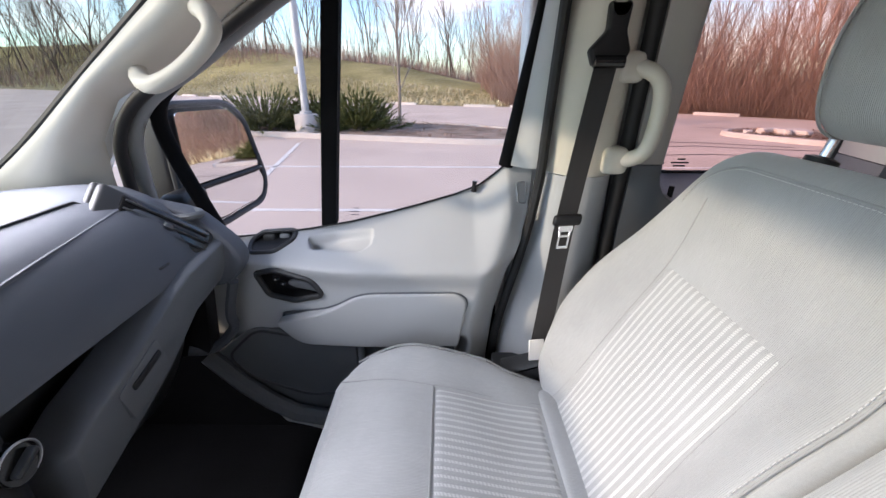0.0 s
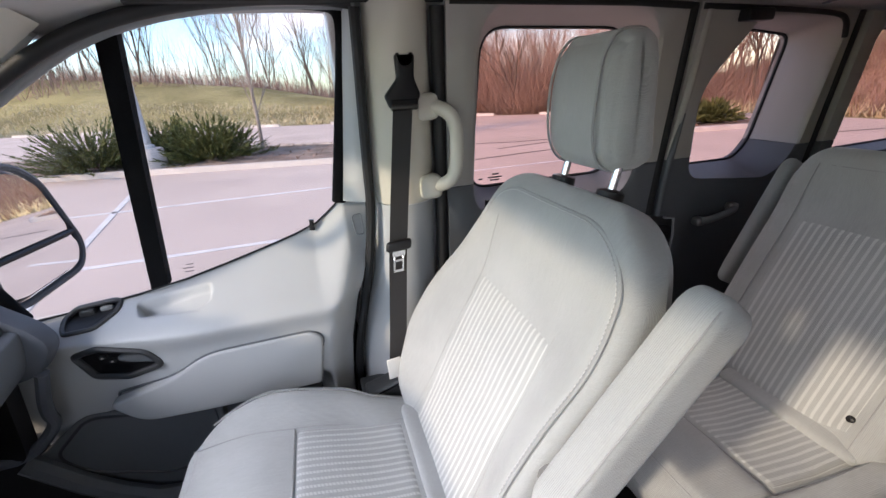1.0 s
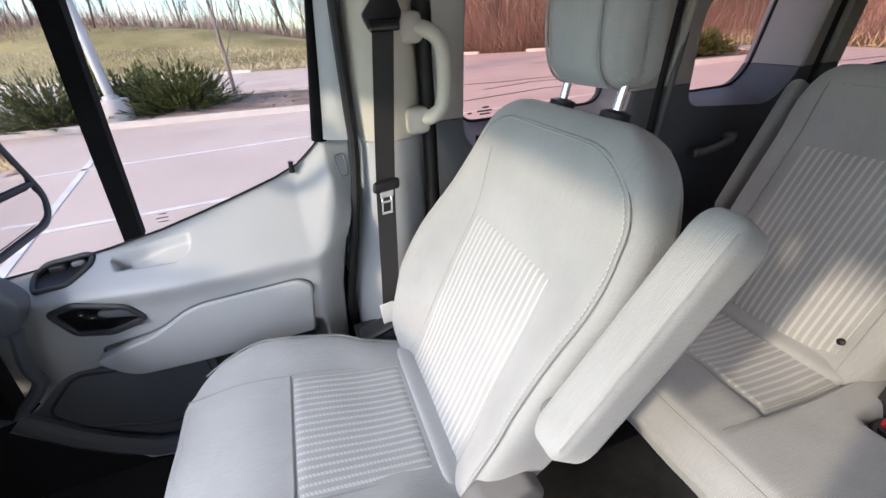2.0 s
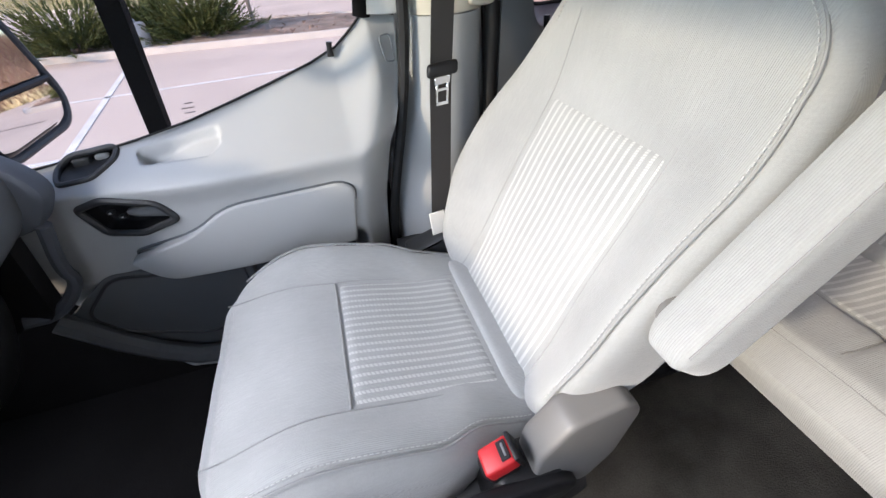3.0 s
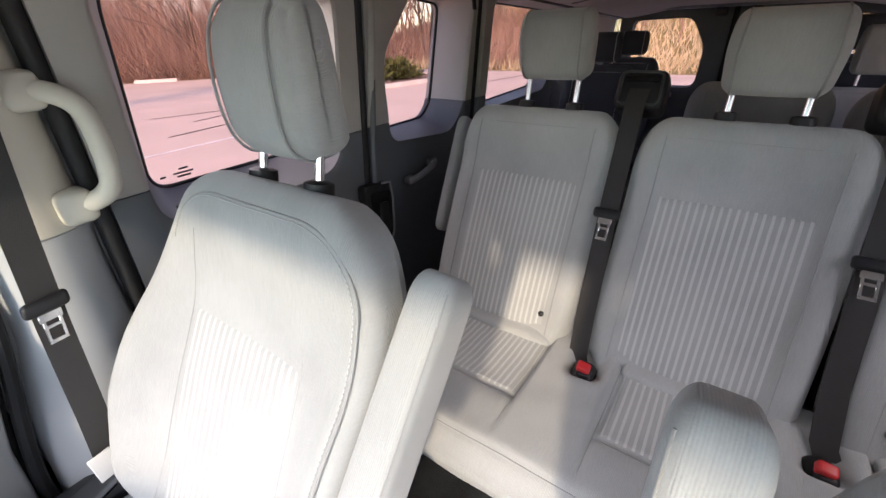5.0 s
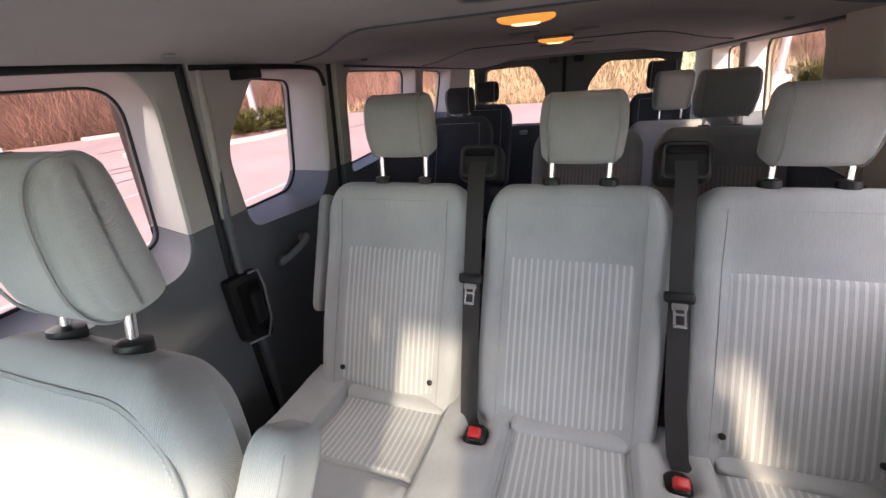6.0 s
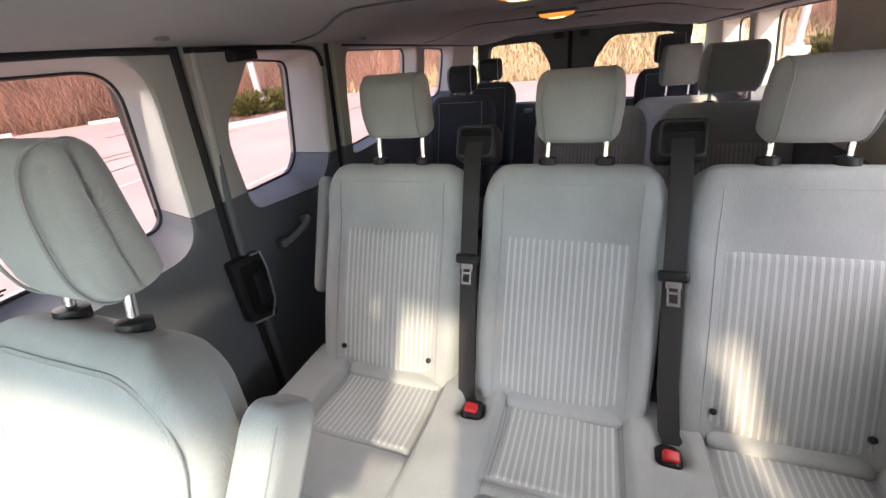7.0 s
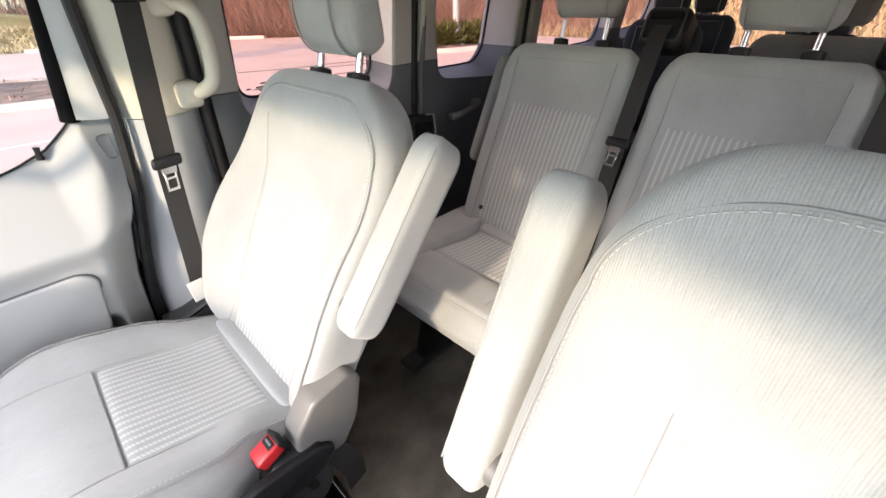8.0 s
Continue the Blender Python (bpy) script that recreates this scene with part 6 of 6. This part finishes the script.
bare_tree(-1.40, 14.1, 7.6, "slender bare young tree in the mulch bed", 5)
bare_tree(13.4, 12.0, 3.6, "small bare tree on the rubble island", 8)


def woods(name, spots, label, seed, hmin, hmax, depth, material, group_spread=0.6, thick=0.010):
    rnd = random.Random(seed)
    bm = bmesh.new()
    for x, y in spots:
        h = rnd.uniform(hmin, hmax)
        z = ground_z(x, y) - 0.1
        tilt = Vector((rnd.uniform(-0.25, 0.25), rnd.uniform(-0.2, 0.2), 1))
        grow(bm, rnd, Vector((x, y, z)), tilt, h * 0.36, h * thick * rnd.uniform(0.6, 1.3), depth, group_spread * rnd.uniform(0.9, 1.6), rnd.uniform(0.25, 0.7), (2, 3))
    ob = obj(name, bm, material, smooth=False)
    return tagged(ob, label, "woods", kind="stuff")


rnd = random.Random(11)
spots = []
while len(spots) < 70:
    x, y = rnd.uniform(-75, 8), rnd.uniform(56, 86)
    spots.append((x, y))
woods("far_woods", spots, "bare grey-brown trees along the hill's crest", 21, 12, 20, 4, BARK, 0.42, 0.006)
spots = []
while len(spots) < 150:
    x = rnd.uniform(3, 34)
    y = lerp_at(EDGE, x) + rnd.uniform(2.0, 24)
    spots.append((x, y))
woods("thicket", spots, "dense reddish-brown bare thicket beyond the car park", 22, 5, 12, 4, TWIG, 0.5, 0.007)
spots = [(rnd.uniform(26, 48), rnd.uniform(-6, 20)) for _ in range(30)]
woods("thicket", spots, "brown bare trees behind the car park", 23, 4, 9, 4, TWIG, 0.5, 0.007)
spots = [(rnd.uniform(14, 34), rnd.uniform(-30, -9)) for _ in range(32)]
woods("thicket", spots, "brown bare trees on the driver's side", 24, 4, 9, 4, TWIG, 0.5, 0.007)
spots = [(rnd.uniform(-60, 20), rnd.uniform(-60, -36)) for _ in range(70)]
woods("far_woods", spots, "far bare trees on the driver's side", 25, 7, 12, 3, BARK, 0.5, 0.008)
grow_spots = [(12.3, 23.6, 7.0), (21.0, 15.5, 6.0)]
for k, (x, y, h) in enumerate(grow_spots):
    bm = bmesh.new()
    grow(bm, random.Random(40 + k), Vector((x, y, -0.05)), Vector((-0.2, 0.1, 1)), h * 0.4, h * 0.022, 5, 0.9, 0.5, (2, 3))
    e = thing("tree", (x, y, 0), "dark crooked bare tree at the car park's edge", "tree", "bare trees")
    part("crown", bm, BARK, e, smooth=False)


def brush(name, label, material, count, seed, place, hmin, hmax, w=0.02, lean_=0.5):
    """Many thin stems standing in a strip of ground."""
    r2 = random.Random(seed)
    verts, faces = [], []
    for _ in range(count):
        x, y = place(r2)
        z, h = ground_z(x, y) - 0.05, r2.uniform(hmin, hmax)
        d = Vector((r2.uniform(-1, 1) * lean_, r2.uniform(-1, 1) * lean_, 1)).normalized() * h
        a = r2.uniform(0, 3.14)
        s = Vector((math.cos(a), math.sin(a), 0)) * w
        b = len(verts)
        p = Vector((x, y, z))
        mid = p + d * 0.55 + Vector((r2.uniform(-0.1, 0.1), r2.uniform(-0.1, 0.1), 0)) * h
        verts += [p - s, p + s, mid + s * 0.7, mid - s * 0.7, p + d]
        faces += [(b, b + 1, b + 2, b + 3), (b + 3, b + 2, b + 4)]
    me = bpy.data.meshes.new(name)
    me.from_pydata([tuple(v) for v in verts], [], faces)
    me.materials.append(material)
    return tagged(new(name, me), label, "undergrowth", kind="stuff")


def along_edge(x0, x1, d0, d1):
    def place(r2):
        x = r2.uniform(x0, x1)
        return x, lerp_at(EDGE, x) + d0 + (d1 - d0) * r2.random() ** 1.5
    return place


brush("undergrowth", "red-brown stems of dry undergrowth", TWIG, 26000, 31, along_edge(4, 18, 0.8, 16), 0.5, 3.2, 0.010, 1.1)
brush("undergrowth", "red-brown stems of dry undergrowth beside the car park", TWIG, 9000, 32, lambda r2: (r2.uniform(18.8, 34), r2.uniform(9, 24)), 0.5, 2.2, 0.014, 1.0)
brush("dry_weeds", "straw-coloured weeds on the bank behind", STRAW, 26000, 33, lambda r2: (18.6 + 34 * r2.random() ** 1.2, r2.uniform(-16, 30)), 0.2, 0.7, 0.03, 0.6)
brush("dry_weeds", "tufts of straw-coloured grass on the hill's foot", STRAW, 16000, 34, along_edge(-60, 6, 0.6, 13), 0.12, 0.45, 0.03, 1.0)
brush("undergrowth", "brown stems at the foot of the hill's trees", TWIG, 6000, 35, lambda r2: (r2.uniform(-70, 10), r2.uniform(54, 80)), 0.6, 2.4, 0.03, 0.5)
brush("undergrowth", "brown stems on the driver's side", TWIG, 6000, 36, lambda r2: (r2.uniform(12, 30), r2.uniform(-26, -9)), 0.5, 2.6, 0.02, 0.5)


brush("saplings", "thin red-brown saplings in the thicket", TWIG, 15000, 37, along_edge(4, 18.5, 2.0, 24), 1.5, 7.0, 0.011, 0.8)
brush("saplings", "thin brown saplings on the hill's crest", BARK, 2200, 38, lambda r2: (r2.uniform(-75, 12), r2.uniform(56, 86)), 2.0, 8.0, 0.022, 0.3)
brush("saplings", "thin brown saplings behind the car park", TWIG, 900, 39, lambda r2: (r2.uniform(24, 46), r2.uniform(2, 26)), 1.5, 5.0, 0.012, 0.5)


def juniper(x, y, r, h, seed):
    r2 = random.Random(seed)
    e = thing("juniper_shrub", (x, y, 0.12), "dark green spreading juniper in the mulch", "shrub", "junipers")
    part("stem", tube([(x, y, 0.08), (x + 0.05, y, 0.3)], 0.05, 6), BARK, e)
    verts, faces = [], []
    for _ in range(300):
        a, el = r2.uniform(0, 6.283), r2.uniform(0.05, 1.0) ** 1.3
        reach = r * (0.55 + 0.5 * r2.random()) * (1 - 0.25 * el)
        tip = Vector((math.cos(a) * math.cos(el) * reach, math.sin(a) * math.cos(el) * reach, 0.06 + h * math.sin(el) * r2.uniform(0.7, 1.1)))
        for k in range(34):
            f = 0.25 + 0.75 * (k / 33)
            base = Vector((x, y, 0.18)) + tip * f + Vector((0, 0, -0.10 * h * math.sin(3.14 * f)))
            d = (tip.normalized() * 1.3 + Vector((r2.uniform(-0.8, 0.8), r2.uniform(-0.8, 0.8), r2.uniform(-0.4, 0.6)))).normalized() * r2.uniform(0.07, 0.17)
            s = d.cross(Vector((r2.uniform(-1, 1), r2.uniform(-1, 1), 1))).normalized() * r2.uniform(0.012, 0.026)
            b = len(verts)
            verts += [base - s, base + s, base + d * 0.7 + s * 0.8, base + d]
            faces += [(b, b + 1, b + 2), (b, b + 2, b + 3)]
    me = bpy.data.meshes.new("crown")
    me.from_pydata([tuple(v) for v in verts], [], faces)
    me.materials.append(JUNIPER)
    me.transform(Matrix.Translation(-e.location))
    ob = new("crown", me)
    ob.parent = e
    return e


for k, (x, y, r, h) in enumerate(((-5.75, 13.7, 1.95, 1.35), (-2.75, 13.6, 1.85, 1.3), (-4.3, 14.7, 1.6, 1.25), (12.2, 11.6, 1.0, 0.8), (13.4, 11.3, 1.1, 0.75), (17.3, -6.6, 1.2, 0.8))):
    juniper(x, y, r, h, 60 + k)


def light_pole(x, y, h):
    e = thing("street_lamp", (x, y, 0.1), "pale steel lamp pole on a round concrete foot", "lamp pole", "lamp poles")
    part("foot", tube([(x, y, 0.05), (x, y, 0.58), (x, y, 0.62)], [0.37, 0.36, 0.33], 24), CONCRETE, e, "round concrete foot")
    part("collar", tube([(x, y, 0.60), (x, y, 0.70), (x, y, 0.72)], [0.19, 0.18, 0.12], 16), POLE, e)
    part("pole", tube([(x, y, 0.6), (x, y, h)], [0.115, 0.08], 16), POLE, e)
    part("access_box", rbox((x - 0.12, y - 0.05, 1.85), (0.12, 0.08, 0.20), 0.02), POLE, e)
    part("lamp_head", rbox((x + 0.4, y, h), (0.8, 0.3, 0.12), 0.04), POLE, e)
    return e


light_pole(-4.15, 13.0, 7.5)
light_pole(12.75, 11.5, 7.0)
light_pole(17.0, -5.6, 7.0)


def wheel_stop(x, y, turn):
    m = Matrix.Translation((x, y, 0.07)) @ Matrix.Rotation(turn, 4, "Z")
    bm = prism([(-0.09, -0.07), (0.09, -0.07), (0.06, 0.07), (-0.06, 0.07)], "x", -0.95, 0.95, 0.012)
    bm.transform(m)
    e = obj("wheel_stop", bm, CONCRETE)
    return tagged(e, "pale concrete wheel stop at the car park's edge", "wheel stop", "wheel stops")


for (x0, y0), (x1, y1) in (((-38, 45.5), (-20, 36.5)), ((-20, 36.5), (-9, 31.2)), ((-9, 31.2), (0.5, 26.4)), ((0.5, 26.4), (8.4, 24.9)), ((8.4, 24.9), (11.7, 21.8)), ((11.7, 21.8), (16, 18.8))):
    d = math.hypot(x1 - x0, y1 - y0)
    for k in range(int(d / 2.75)):
        f = (k + 0.5) * 2.75 / d
        wheel_stop(x0 + (x1 - x0) * f + 0.35, y0 + (y1 - y0) * f - 0.5, math.atan2(y1 - y0, x1 - x0))
r3 = random.Random(77)
for k in range(16):
    a, f = r3.uniform(0, 6.28), r3.uniform(0.2, 1.0)
    s = r3.uniform(0.08, 0.28)
    st = soft_box((s, s * r3.uniform(0.4, 0.8), s * 0.35), (s * 0.3, s * 0.2, s * 0.15), 5, lambda p, u: Matrix.Rotation(a, 3, "Z") @ p + Vector((10.2 + math.cos(a) * f * 0.9, 12.9 + math.sin(a) * f * 0.6, 0.16 + s * 0.2)) + Vector((noise.noise(p * 9 + Vector((k, 0, 0))), noise.noise(p * 9 + Vector((0, k, 0))), 0)) * s * 0.25)
    tagged(obj("rubble_stone", st, CONCRETE, sharp=30), "broken pale concrete lump on the island", "stone", "rubble")
